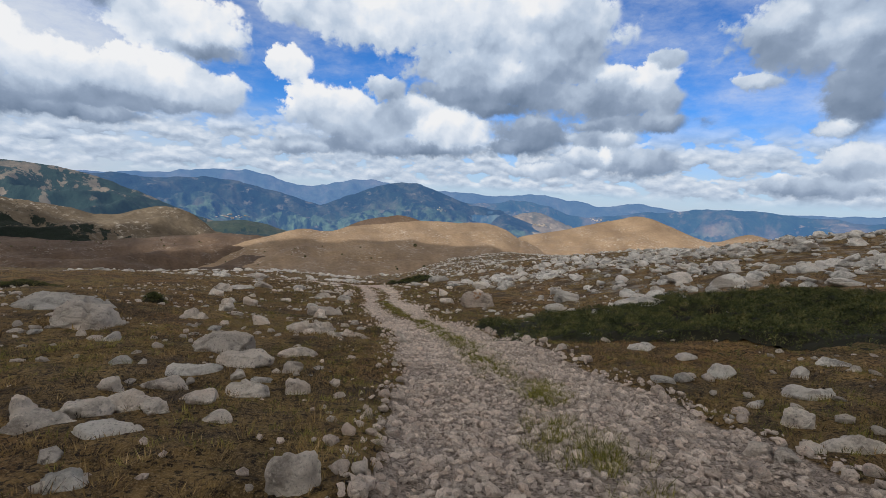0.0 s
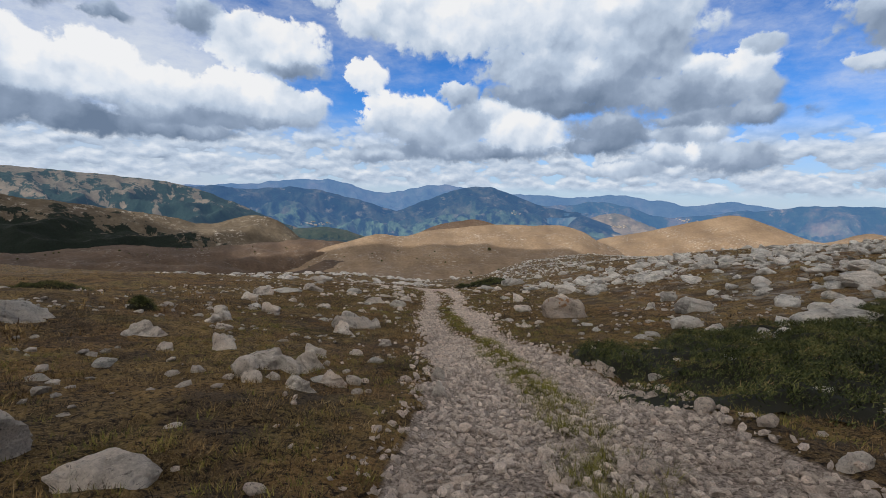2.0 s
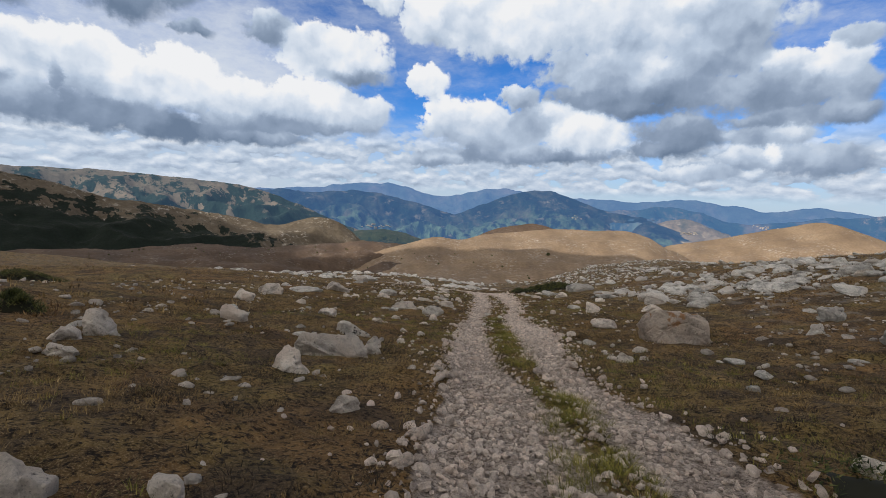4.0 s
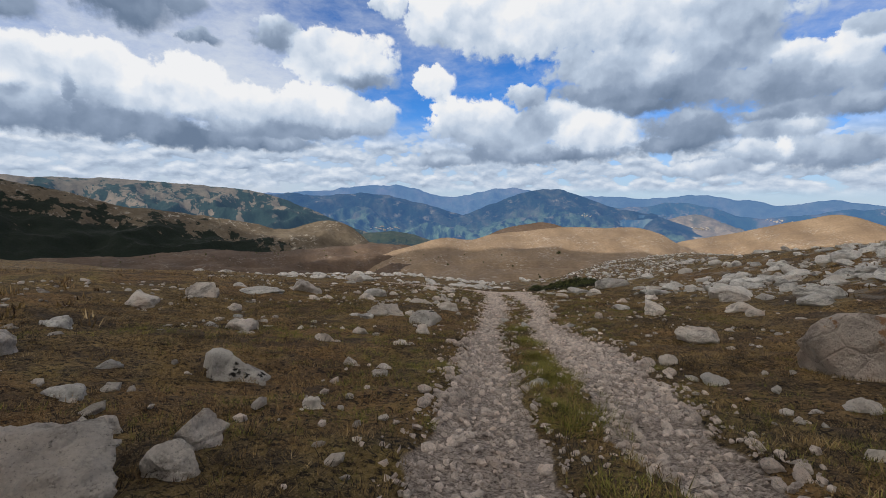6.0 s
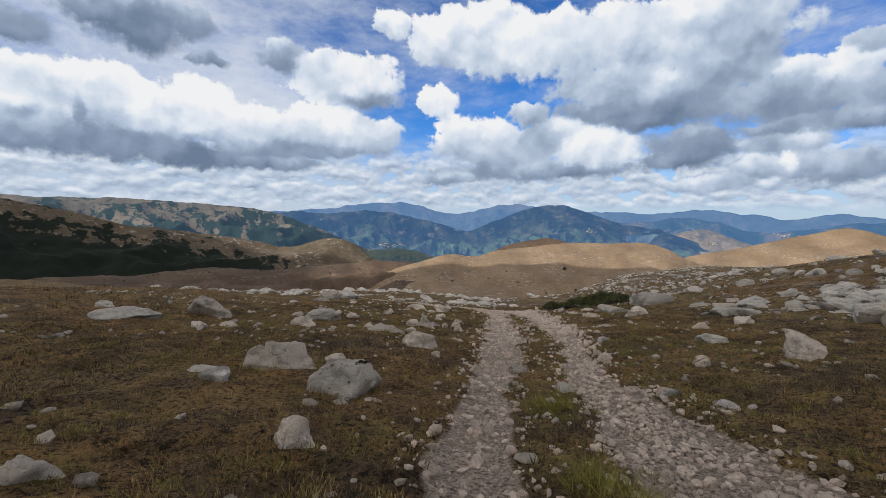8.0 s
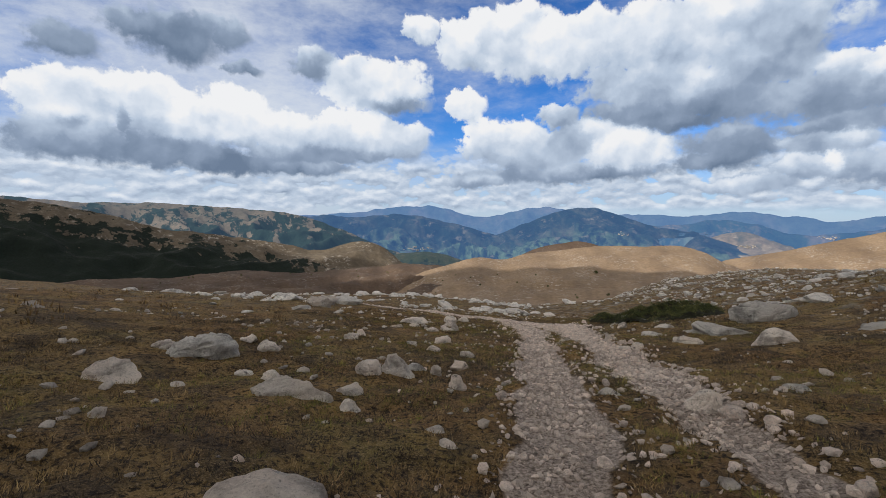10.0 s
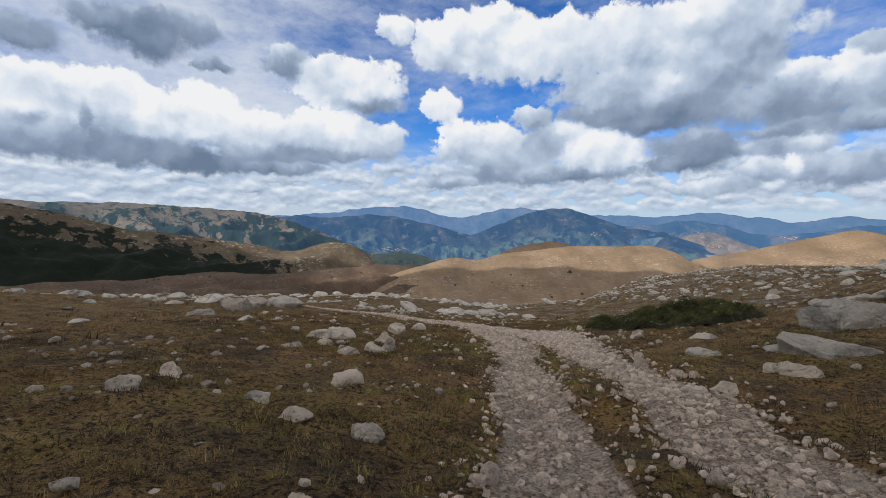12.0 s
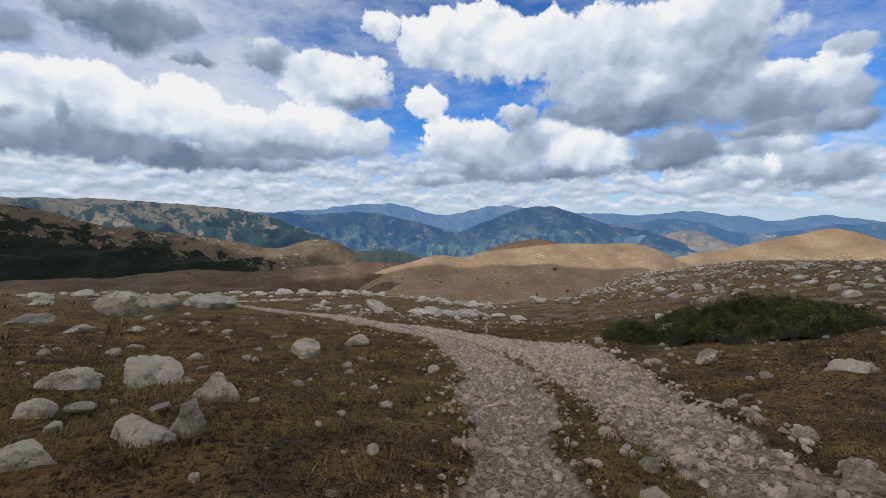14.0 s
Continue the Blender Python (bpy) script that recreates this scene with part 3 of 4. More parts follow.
def ridge(name, crest, foot, mat, label, step=0.2, rows=80, rough=1.0, seed=0, ends=4.0, dip=0.0, trees=((-90, 0.76), (90, 0.76)), jagged=1.0):
    """A hillside: crest stations (azimuth, elevation, distance) seen from VIEW, and its foot (elevation, distance)."""
    az = np.array([c[0] for c in crest], float)
    a = np.arange(az[0] - ends, az[-1] + ends, step)
    el = smooth(a, az, [c[1] for c in crest])
    far = smooth(a, az, [c[2] for c in crest])
    drop = np.clip(np.maximum(az[0] - a, a - az[-1]), 0, None) / ends
    el = el - 3.0 * drop**1.5
    s = np.concatenate([np.linspace(0, 1, rows), 1 + np.linspace(0, 1, 14)[1:] * 0.25])[:, None]
    fel, fd = foot
    D = fd + (far - fd) * s
    up = np.where(s <= 1, np.clip(s, 0, 1) ** 0.8, 1.0)
    zc, zf = far * np.tan(np.radians(el)), fd * np.tan(np.radians(fel))
    Z = zf + (zc - zf) * up - np.clip(s - 1, 0, None) * far * 0.5
    Z = Z - dip * far * np.sin(np.clip(s, 0, 1) * math.pi)
    ar = np.radians(a)[None, :] + 0 * s
    X, Y = VIEW[0] + D * np.sin(ar), VIEW[1] + D * np.cos(ar)
    sc = (13.0 if "backdrop" in name else 7.0) / np.mean(far)
    fold = 1 - np.abs(fbm(X * sc * 0.9 + 3, Y * sc * 0.9, 5, seed, 0.5)) * 1.6          # spurs and gullies
    relief = (0.35 * fbm(X * sc, Y * sc, 6, seed + 40, 0.55) - 0.3 + 1.1 * (fold - 1)) * np.mean(far) * 0.012 * rough
    jag = fbm(a * 0.9, 0 * a + seed, 6, seed + 70, 0.6) * np.mean(far) * 0.0013 * min(rough, 1.0) * jagged
    Z = VIEW[2] + Z + relief * (0.12 + 0.88 * np.sin(np.clip(s, 0, 1) * math.pi) ** 0.8) + jag * np.clip(s, 0, 1) ** 4
    ob = grid_object(name, X, Y, Z, mat, label, "hill")
    float_layer(ob, "rise", np.clip(s, 0, 1) + 0 * X)
    float_layer(ob, "treeline", smooth(a, *zip(*trees))[None, :] + 0 * X)
    float_layer(ob, "swing", a[None, :] + 0 * X)
    float_layer(ob, "climb", s * np.maximum(el - fel, 1.0)[None, :] + 0.12 * a[None, :])
    SLOPES[name] = (a, X, Y, Z)
    return ob


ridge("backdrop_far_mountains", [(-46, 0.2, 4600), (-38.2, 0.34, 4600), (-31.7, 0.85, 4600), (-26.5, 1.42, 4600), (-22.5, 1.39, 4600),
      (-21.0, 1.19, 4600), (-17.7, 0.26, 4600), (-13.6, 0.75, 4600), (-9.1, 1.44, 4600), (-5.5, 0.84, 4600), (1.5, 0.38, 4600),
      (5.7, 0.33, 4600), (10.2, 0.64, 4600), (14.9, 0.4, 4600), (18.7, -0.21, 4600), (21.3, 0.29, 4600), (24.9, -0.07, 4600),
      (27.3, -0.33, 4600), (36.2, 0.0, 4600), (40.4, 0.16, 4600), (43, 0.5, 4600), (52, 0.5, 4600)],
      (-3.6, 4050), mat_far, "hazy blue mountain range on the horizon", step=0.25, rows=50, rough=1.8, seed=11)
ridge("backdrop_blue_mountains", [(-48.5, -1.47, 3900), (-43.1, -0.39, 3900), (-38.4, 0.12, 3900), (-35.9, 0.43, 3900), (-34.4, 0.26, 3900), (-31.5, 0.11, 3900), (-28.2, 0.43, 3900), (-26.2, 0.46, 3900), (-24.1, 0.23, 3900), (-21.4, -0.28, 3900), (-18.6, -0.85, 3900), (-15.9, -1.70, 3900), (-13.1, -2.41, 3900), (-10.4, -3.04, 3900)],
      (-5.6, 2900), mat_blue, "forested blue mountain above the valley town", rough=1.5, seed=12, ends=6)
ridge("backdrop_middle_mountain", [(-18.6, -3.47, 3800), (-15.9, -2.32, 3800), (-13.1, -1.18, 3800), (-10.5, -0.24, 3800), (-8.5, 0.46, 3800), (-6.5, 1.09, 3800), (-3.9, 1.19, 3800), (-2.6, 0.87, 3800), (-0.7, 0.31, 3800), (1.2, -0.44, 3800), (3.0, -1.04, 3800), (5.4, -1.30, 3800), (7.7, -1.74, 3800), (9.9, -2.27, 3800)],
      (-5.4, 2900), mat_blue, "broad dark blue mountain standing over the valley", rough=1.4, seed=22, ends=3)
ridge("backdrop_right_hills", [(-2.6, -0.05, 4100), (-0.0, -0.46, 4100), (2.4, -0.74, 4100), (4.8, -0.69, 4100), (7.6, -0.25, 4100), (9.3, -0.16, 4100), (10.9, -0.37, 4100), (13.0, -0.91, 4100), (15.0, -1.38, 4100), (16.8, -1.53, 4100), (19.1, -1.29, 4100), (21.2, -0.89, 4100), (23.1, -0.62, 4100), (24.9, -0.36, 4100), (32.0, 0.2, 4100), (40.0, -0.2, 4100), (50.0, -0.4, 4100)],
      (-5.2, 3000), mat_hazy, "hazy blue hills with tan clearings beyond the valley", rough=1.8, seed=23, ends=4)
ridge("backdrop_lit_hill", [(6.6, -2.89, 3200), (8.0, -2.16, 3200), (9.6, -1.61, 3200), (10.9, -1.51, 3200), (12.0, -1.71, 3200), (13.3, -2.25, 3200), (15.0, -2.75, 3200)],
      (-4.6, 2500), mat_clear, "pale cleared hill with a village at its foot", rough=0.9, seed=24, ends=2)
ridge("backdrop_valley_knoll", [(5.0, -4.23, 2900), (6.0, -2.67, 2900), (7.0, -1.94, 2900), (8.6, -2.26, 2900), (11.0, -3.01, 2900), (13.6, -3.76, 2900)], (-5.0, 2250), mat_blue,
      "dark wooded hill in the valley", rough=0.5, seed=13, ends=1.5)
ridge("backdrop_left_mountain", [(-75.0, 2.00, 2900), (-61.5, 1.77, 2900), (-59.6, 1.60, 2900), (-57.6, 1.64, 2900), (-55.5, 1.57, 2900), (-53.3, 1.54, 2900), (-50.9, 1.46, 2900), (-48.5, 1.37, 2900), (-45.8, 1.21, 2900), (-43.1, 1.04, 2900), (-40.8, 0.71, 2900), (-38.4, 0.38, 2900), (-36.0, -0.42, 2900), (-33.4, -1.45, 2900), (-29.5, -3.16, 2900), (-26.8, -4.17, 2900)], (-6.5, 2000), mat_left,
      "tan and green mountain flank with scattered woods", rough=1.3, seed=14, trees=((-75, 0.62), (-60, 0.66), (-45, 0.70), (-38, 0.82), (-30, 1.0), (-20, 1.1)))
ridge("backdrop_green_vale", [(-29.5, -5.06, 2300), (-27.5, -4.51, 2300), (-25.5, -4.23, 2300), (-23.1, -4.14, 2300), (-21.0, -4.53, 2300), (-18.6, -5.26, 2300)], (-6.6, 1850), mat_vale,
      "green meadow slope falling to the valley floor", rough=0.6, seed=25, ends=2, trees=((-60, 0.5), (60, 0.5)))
ridge("wooded_slope", [(-75, 2.4, 1800), (-59.4, 0.94, 1800), (-56.4, 0.28, 1800), (-52.7, -0.93, 1800), (-49, -1.53, 1800), (-45, -2.16, 1800),
      (-40.1, -3.04, 1800), (-36.6, -3.74, 1800), (-33.5, -3.14, 1800), (-31, -2.77, 1800), (-29, -3.45, 1800), (-26.4, -5.35, 1800)],
      (-8.6, 1330), mat_wood, "dark wooded slope below a bare tan ridge", rough=1.2, seed=15, trees=((-75, 0.84), (-60, 0.82), (-52, 0.80), (-44, 0.73), (-39, 0.60), (-35, 0.36), (-20, 0.2)))
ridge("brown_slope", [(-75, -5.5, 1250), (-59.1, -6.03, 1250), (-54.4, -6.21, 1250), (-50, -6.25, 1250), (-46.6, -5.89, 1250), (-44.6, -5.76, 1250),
      (-39.7, -6.34, 1250), (-33.8, -6.16, 1250), (-28.7, -5.76, 1250), (-26.1, -5.53, 1250), (-20, -6, 1250)], (-13.0, 420), mat_brown_shaded,
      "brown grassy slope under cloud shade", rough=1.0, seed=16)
ridge("golden_hill", [(-40, -11.8, 960), (-36.6, -10.56, 980), (-31.6, -8.87, 1000), (-26.4, -7.36, 1040), (-21, -5.74, 1080), (-16.9, -4.78, 1150), (-14.2, -5.04, 1200),
      (-11.5, -4.3, 1280), (-8, -3.85, 1350), (-3.2, -3.3, 1400), (1.5, -3.19, 1400), (6.2, -3.26, 1400), (7.9, -3.88, 1400), (9.6, -4.86, 1400)],
      (-13.5, 230), mat_gold, "golden grassy ridge half in sunlight", rough=0.6, seed=17, ends=5, dip=0.02)
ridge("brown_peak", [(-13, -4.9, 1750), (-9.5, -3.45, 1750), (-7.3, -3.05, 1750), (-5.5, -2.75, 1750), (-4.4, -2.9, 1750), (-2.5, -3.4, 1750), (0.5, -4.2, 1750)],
      (-5.5, 1500), mat_brown_shaded, "brown rounded summit behind the golden ridge", rough=0.3, seed=19, ends=2)
ridge("golden_dome", [(10, -4.3, 1900), (14.7, -3.2, 1900), (19.5, -1.85, 1900), (22.9, -1.1, 1900), (25.6, -1.9, 1900), (28.4, -2.93, 1900),
      (29.8, -3.29, 1900), (33.5, -2.2, 1900), (36.2, -2.85, 1900)], (-7.0, 1300), mat_gold,
      "rounded golden grass hill in full sun", rough=0.4, seed=18, ends=4)

# ---------------------------------------------------------------- shapes
rng = np.random.default_rng(7)


def mesh_np(name, verts, faces, mat, smooth_shade=False):
    """A mesh from arrays of points and of equal-sided faces."""
    me = bpy.data.meshes.new(name)
    k = faces.shape[1]
    me.vertices.add(len(verts))
    me.vertices.foreach_set("co", np.ascontiguousarray(verts, np.float32).ravel())
    me.loops.add(faces.size)
    me.loops.foreach_set("vertex_index", np.ascontiguousarray(faces, np.int32).ravel())
    me.polygons.add(len(faces))
    me.polygons.foreach_set("loop_start", np.arange(0, faces.size, k, dtype=np.int32))
    me.polygons.foreach_set("use_smooth", np.full(len(faces), smooth_shade))
    me.materials.append(mat)
    me.update(calc_edges=True)
    return me


def part(name, me, parent, label="", kind=""):
    ob = new(name, me)
    ob.parent = parent
    return tagged(ob, label, kind=kind)


def ico(sub):
    bm = bmesh.new()
    bmesh.ops.create_icosphere(bm, subdivisions=sub, radius=1.0)
    v = np.array([x.co[:] for x in bm.verts])
    f = np.array([[l.index for l in x.verts] for x in bm.faces])
    bm.free()
    return v, f


ICO = {k: ico(k) for k in (1, 2, 3, 4, 5, 6)}


def rough3(v, freq, seed):
    p = v * freq
    return (fbm(p[:, 0] + 3.1 * p[:, 2], p[:, 1] - 1.7 * p[:, 2], 4, seed) + fbm(p[:, 1] + 2.3 * p[:, 0], p[:, 2] + 1.3 * p[:, 0], 4, seed + 5)) * 0.5


def stone_points(sub, seed, planes=12, rough=0.03, lo=0.62, hi=0.95, wear=40.0, flat_top=0.0):
    """A broken stone: a ball cut flat by planes, edges worn, then chipped and roughened. Unit size, resting on z = 0."""
    r = np.random.default_rng(seed)
    d, f = ICO[sub]
    n = r.normal(size=(planes, 3))
    n /= np.linalg.norm(n, axis=1)[:, None]
    far = r.uniform(lo, hi, planes)
    if flat_top:
        n = np.concatenate([n, [[0.1, 0.05, 1.0]]])
        far = np.append(far, 1 - flat_top)
    reach = far / np.maximum(d @ n.T, 0.05)
    reach = np.concatenate([reach, np.ones((len(d), 1))], 1)
    size = -np.log(np.exp(-wear * reach).sum(1)) / wear
    v = d * size[:, None]
    if rough:
        v *= 1 + rough * r.normal(size=(len(v), 1))
    v /= np.array([np.ptp(v[:, 0]), np.ptp(v[:, 1]), np.ptp(v[:, 2])])
    v -= (v.max(0) + v.min(0)) / 2
    v[:, 2] = np.maximum(v[:, 2], -0.36)
    v[:, 2] -= v[:, 2].min()
    return v, f


def scatter_mesh(name, shapes, pos, size, yaw, mat, tilt=0.15, smooth_shade=False, pick=None):
    """Many small copies joined into one mesh. size: n x 3."""
    n = len(pos)
    pick = rng.integers(0, len(shapes), n) if pick is None else pick
    V, F, base = [], [], 0
    for k, (sv, sf) in enumerate(shapes):
        i = np.where(pick == k)[0]
        if not len(i):
            continue
        c, s = np.cos(yaw[i])[:, None], np.sin(yaw[i])[:, None]
        p = sv[None] * size[i][:, None]
        tx, ty = rng.normal(0, tilt, (2, len(i), 1))
        z = p[..., 2] + tx * p[..., 0] + ty * p[..., 1]
        q = np.stack([p[..., 0] * c - p[..., 1] * s, p[..., 0] * s + p[..., 1] * c, z], -1) + pos[i][:, None]
        V.append(q.reshape(-1, 3))
        F.append((sf[None] + (base + np.arange(len(i)) * len(sv))[:, None, None]).reshape(-1, sf.shape[1]))
        base += len(i) * len(sv)
    return mesh_np(name, np.concatenate(V), np.concatenate(F), mat, smooth_shade)


# ---------------------------------------------------------------- boulders
def rock_mesh(name, w, d, h, seed, mat, sub=4, flat_top=0.0):
    """A weathered limestone rock of true size: worn facets, hollows, a few cracks and a pitted skin."""
    v, f = stone_points(sub, seed, 15, 0.0, 0.48, 0.9, 130, flat_top)
    low = np.clip(1 - v[:, 2] / 0.45, 0, 1)          # no undercut where it sits in the turf
    v[:, :2] *= (1 / np.sqrt(1 - (0.72 * low) ** 2))[:, None]
    v = v * np.array([w, d, h])
    mid = Vector((0, 0, h * 0.4))
    size = min(w, 1.6 * h)
    shift = Vector((seed * 1.37, seed * 0.71, seed * 0.33))
    for i in range(len(v)):
        p = Vector(v[i])
        q = p * (1.5 / size) + shift
        cut = 0.050 * noise.fractal(q, 0.9, 2.1, 6)
        near_, _ = noise.voronoi(q * 1.1)
        cut += 0.06 * min(near_[1] - near_[0], 0.4) - 0.02
        cut -= 0.06 * math.exp(-(noise.noise(q * 0.8 + shift) / 0.035) ** 2)
        cut -= 0.12 * max(0.0, noise.noise(q * 2.3) - 0.3)
        cut += 0.028 * noise.fractal(q * 5.0, 0.7, 2.2, 3)
        cut += 0.022 * math.sin(q.z * 9.0 + 3.0 * noise.noise(q * 0.7))
        out = (p - mid)
        out = Vector((out.x / (w * w), out.y / (d * d), out.z / (h * h))).normalized()
        v[i] += np.array(out) * (cut * size)
    v[:, 2] = np.maximum(v[:, 2], -0.12 * h)
    return mesh_np(name, v, f, mat, False)


def place_rock(name, mat, seed, x, y, w, h, yaw, label, group, depth=None, sink=0.55, flat_top=0.0, sub=4):
    d = depth or w * 0.75
    ob = new(name, rock_mesh(name, w, d, h * (1 + sink), seed, mat, sub, flat_top))
    ob.matrix_world = Matrix.Translation((x, y, float(ground_z(x, y)) - h * sink)) @ Euler((0.0, 0.10 * math.sin(x * 7), yaw)).to_matrix().to_4x4()
    return tagged(ob, label, "rock", group)


ROCKS_UPPER = [(5.2, 6.2, 0.84, 0.28), (3.9, 4.1, 0.59, 0.27), (-3.5, 5.7, 0.67, 0.23), (-3.5, 6.4, 0.86, 0.18), (-2.3, 5.5, 0.61, 0.25), (-3.1, 4.5, 0.52, 0.27), (-0.9, 2.9, 0.44, 0.31), (-3.8, 4.1, 0.43, 0.28), (4.0, 4.9, 0.41, 0.27), (-1.8, 5.8, 0.38, 0.28), (-3.3, 4.2, 0.48, 0.22), (-3.4, 3.8, 0.59, 0.18), (-2.6, 4.9, 0.56, 0.18), (-2.7, 3.7, 0.68, 0.14), (-2.2, 6.9, 0.35, 0.23), (-3.8, 5.2, 0.37, 0.18), (4.9, 6.2, 0.35, 0.18), (3.0, 4.1, 0.31, 0.20), (-2.3, 2.7, 0.43, 0.12), (-2.7, 4.3, 0.28, 0.18), (3.2, 4.0, 0.32, 0.16), (4.2, 5.9, 0.30, 0.14), (3.5, 4.1, 0.31, 0.12), (-2.1, 4.3, 0.33, 0.11)]
ROCKS_FIRST = [(-4.1, 8.6, 1.35, 0.41), (-3.0, 7.1, 1.05, 0.33), (4.7, 10.5, 0.77, 0.21), (4.8, 7.7, 0.47, 0.30), (7.1, 8.2, 0.63, 0.16), (-2.75, 8.8, 0.85, 0.28), (5.8, 7.3, 0.35, 0.25), (5.1, 9.4, 0.47, 0.14), (2.7, 10.1, 0.31, 0.17)]
ROCKS_STEPS = [(-8.6, 11.1, 1.69, 0.93), (-4.0, 13.0, 0.86, 0.36), (-3.2, 12.9, 0.57, 0.42), (-3.7, 12.5, 0.65, 0.30), (-3.6, 11.8, 0.46, 0.40), (-3.8, 12.2, 0.46, 0.29), (-2.4, 12.0, 0.44, 0.30), (-3.4, 12.6, 0.50, 0.26), (-1.0, 12.5, 0.33, 0.35), (-2.7, 11.6, 0.37, 0.23), (-2.6, 11.4, 0.46, 0.17), (-3.3, 11.5, 0.35, 0.17), (-2.2, 12.3, 0.29, 0.20), (-3.2, 11.8, 0.30, 0.15)]
ROCKS_BUSH = [(-12.5, 15.0, 3.43, 0.69), (-8.8, 18.8, 0.94, 0.70), (-8.3, 15.3, 1.15, 0.49), (-4.9, 18.9, 0.79, 0.53), (-5.6, 14.3, 0.78, 0.36), (-8.5, 18.0, 0.59, 0.30), (-3.8, 14.5, 0.56, 0.28), (2.3, 15.9, 0.36, 0.34), (-7.8, 17.5, 0.55, 0.21), (-6.6, 13.9, 0.44, 0.24), (-3.3, 17.6, 0.45, 0.20), (1.9, 17.5, 0.42, 0.21), (1.7, 15.0, 0.31, 0.27), (-3.1, 14.9, 0.36, 0.20), (-1.2, 13.7, 0.27, 0.24), (-3.5, 13.7, 0.25, 0.21)]
ROCKS_MIDDLE = [(5.5, 22.0, 1.25, 0.50), (-9.7, 23.2, 0.96, 0.59), (5.9, 21.0, 0.64, 0.32), (-5.0, 22.0, 0.56, 0.34), (-4.8, 21.6, 0.42, 0.31), (0.4, 23.6, 0.41, 0.31), (-7.1, 22.5, 0.47, 0.14), (-5.8, 21.9, 0.32, 0.19), (0.2, 23.8, 0.35, 0.14), (-4.8, 23.3, 0.27, 0.14)]
ROCKS_BOULDER = [(7.1, 26.1, 1.74, 0.76), (-14.4, 29.3, 1.12, 0.48), (-9.3, 27.5, 0.88, 0.37), (6.3, 29.1, 0.63, 0.38), (-11.6, 25.3, 0.77, 0.21), (-7.4, 27.7, 0.46, 0.24), (-7.2, 28.9, 0.43, 0.24), (1.0, 25.9, 0.48, 0.17), (-0.8, 28.0, 0.36, 0.21), (-5.6, 25.6, 0.31, 0.24), (-5.7, 27.8, 0.45, 0.15), (-5.1, 25.7, 0.37, 0.12), (-4.9, 25.1, 0.26, 0.15)]
ROCKS_SADDLE = [(-15.5, 32.6, 1.44, 0.67), (7.9, 32.1, 1.31, 0.73), (0.4, 31.6, 1.19, 0.45), (-12.9, 31.3, 0.72, 0.26), (-6.2, 30.4, 0.42, 0.29), (-8.0, 34.1, 0.46, 0.25), (-8.5, 31.9, 0.58, 0.17), (-9.1, 32.2, 0.52, 0.13)]
ROCKS_SLABS = [(-14.8, 38.0, 1.87, 0.70), (5.2, 37.7, 1.69, 0.60), (0.1, 37.2, 0.89, 0.63), (-15.8, 36.1, 1.97, 0.23), (-7.5, 36.9, 1.04, 0.38), (3.0, 37.8, 0.97, 0.35), (-12.2, 39.1, 0.92, 0.34), (3.0, 36.5, 0.78, 0.34), (-17.7, 37.1, 0.91, 0.27), (-13.1, 36.1, 0.65, 0.23), (-12.9, 36.9, 0.54, 0.20), (-1.8, 36.2, 0.35, 0.26), (-8.8, 39.9, 0.40, 0.22)]
ROCKS_FLAT = [(-12.8, 41.2, 1.54, 0.40), (3.5, 40.6, 1.25, 0.57), (-9.2, 42.0, 0.70, 0.46), (-0.8, 40.2, 0.93, 0.27), (-4.5, 41.7, 0.53, 0.35), (-0.6, 42.3, 0.72, 0.24), (-9.5, 41.6, 0.54, 0.31), (-12.1, 42.1, 0.56, 0.24), (-7.9, 41.5, 0.35, 0.30), (-9.1, 40.5, 0.51, 0.20), (-10.6, 40.5, 0.48, 0.21), (-13.8, 41.1, 0.52, 0.19), (-8.7, 42.6, 0.26, 0.26), (-12.9, 42.4, 0.42, 0.15), (-11.3, 40.7, 0.46, 0.12)]
ROCKS_BEND = [(1.4, 46.2, 1.49, 0.29), (0.7, 43.1, 0.86, 0.34), (-10.35, 47.1, 0.62, 0.26), (-12.2, 45.7, 0.48, 0.22), (-12.0, 44.9, 0.47, 0.21), (-8.5, 43.4, 0.45, 0.20), (-8.9, 45.0, 0.41, 0.20), (-9.8, 45.1, 0.39, 0.16), (-10.5, 45.4, 0.36, 0.10)]
ROCKS_TURN = [(0.9, 50.9, 1.40, 0.36), (-1.8, 49.2, 1.06, 0.42), (-3.8, 50.0, 0.97, 0.32), (-11.7, 51.2, 0.61, 0.38), (-13.2, 50.7, 0.73, 0.29), (-11.2, 50.3, 0.46, 0.34), (-13.0, 49.3, 0.59, 0.24), (-11.4, 50.0, 0.59, 0.22), (-12.6, 50.0, 0.52, 0.21), (-5.2, 48.1, 0.40, 0.25), (-6.0, 51.1, 0.34, 0.28), (-11.6, 49.3, 0.50, 0.16), (-5.5, 48.4, 0.37, 0.17)]
ROCKS_CREST = [(-26.8, 67.0, 3.23, 0.90), (-25.8, 62.9, 2.12, 0.71), (-24.0, 59.6, 1.88, 0.75), (-2.7, 51.5, 1.85, 0.33), (-5.0, 60.4, 1.15, 0.49), (-5.4, 62.0, 1.05, 0.45), (-13.2, 51.7, 1.04, 0.38), (-22.5, 55.9, 1.41, 0.24), (-13.1, 55.0, 0.75, 0.40), (-13.5, 57.9, 0.74, 0.37), (-4.0, 55.6, 0.90, 0.22), (-4.6, 52.5, 0.92, 0.20), (-5.6, 57.1, 0.50, 0.31)]

GROUP = "limestone boulders on the turf"
rock_no = 0
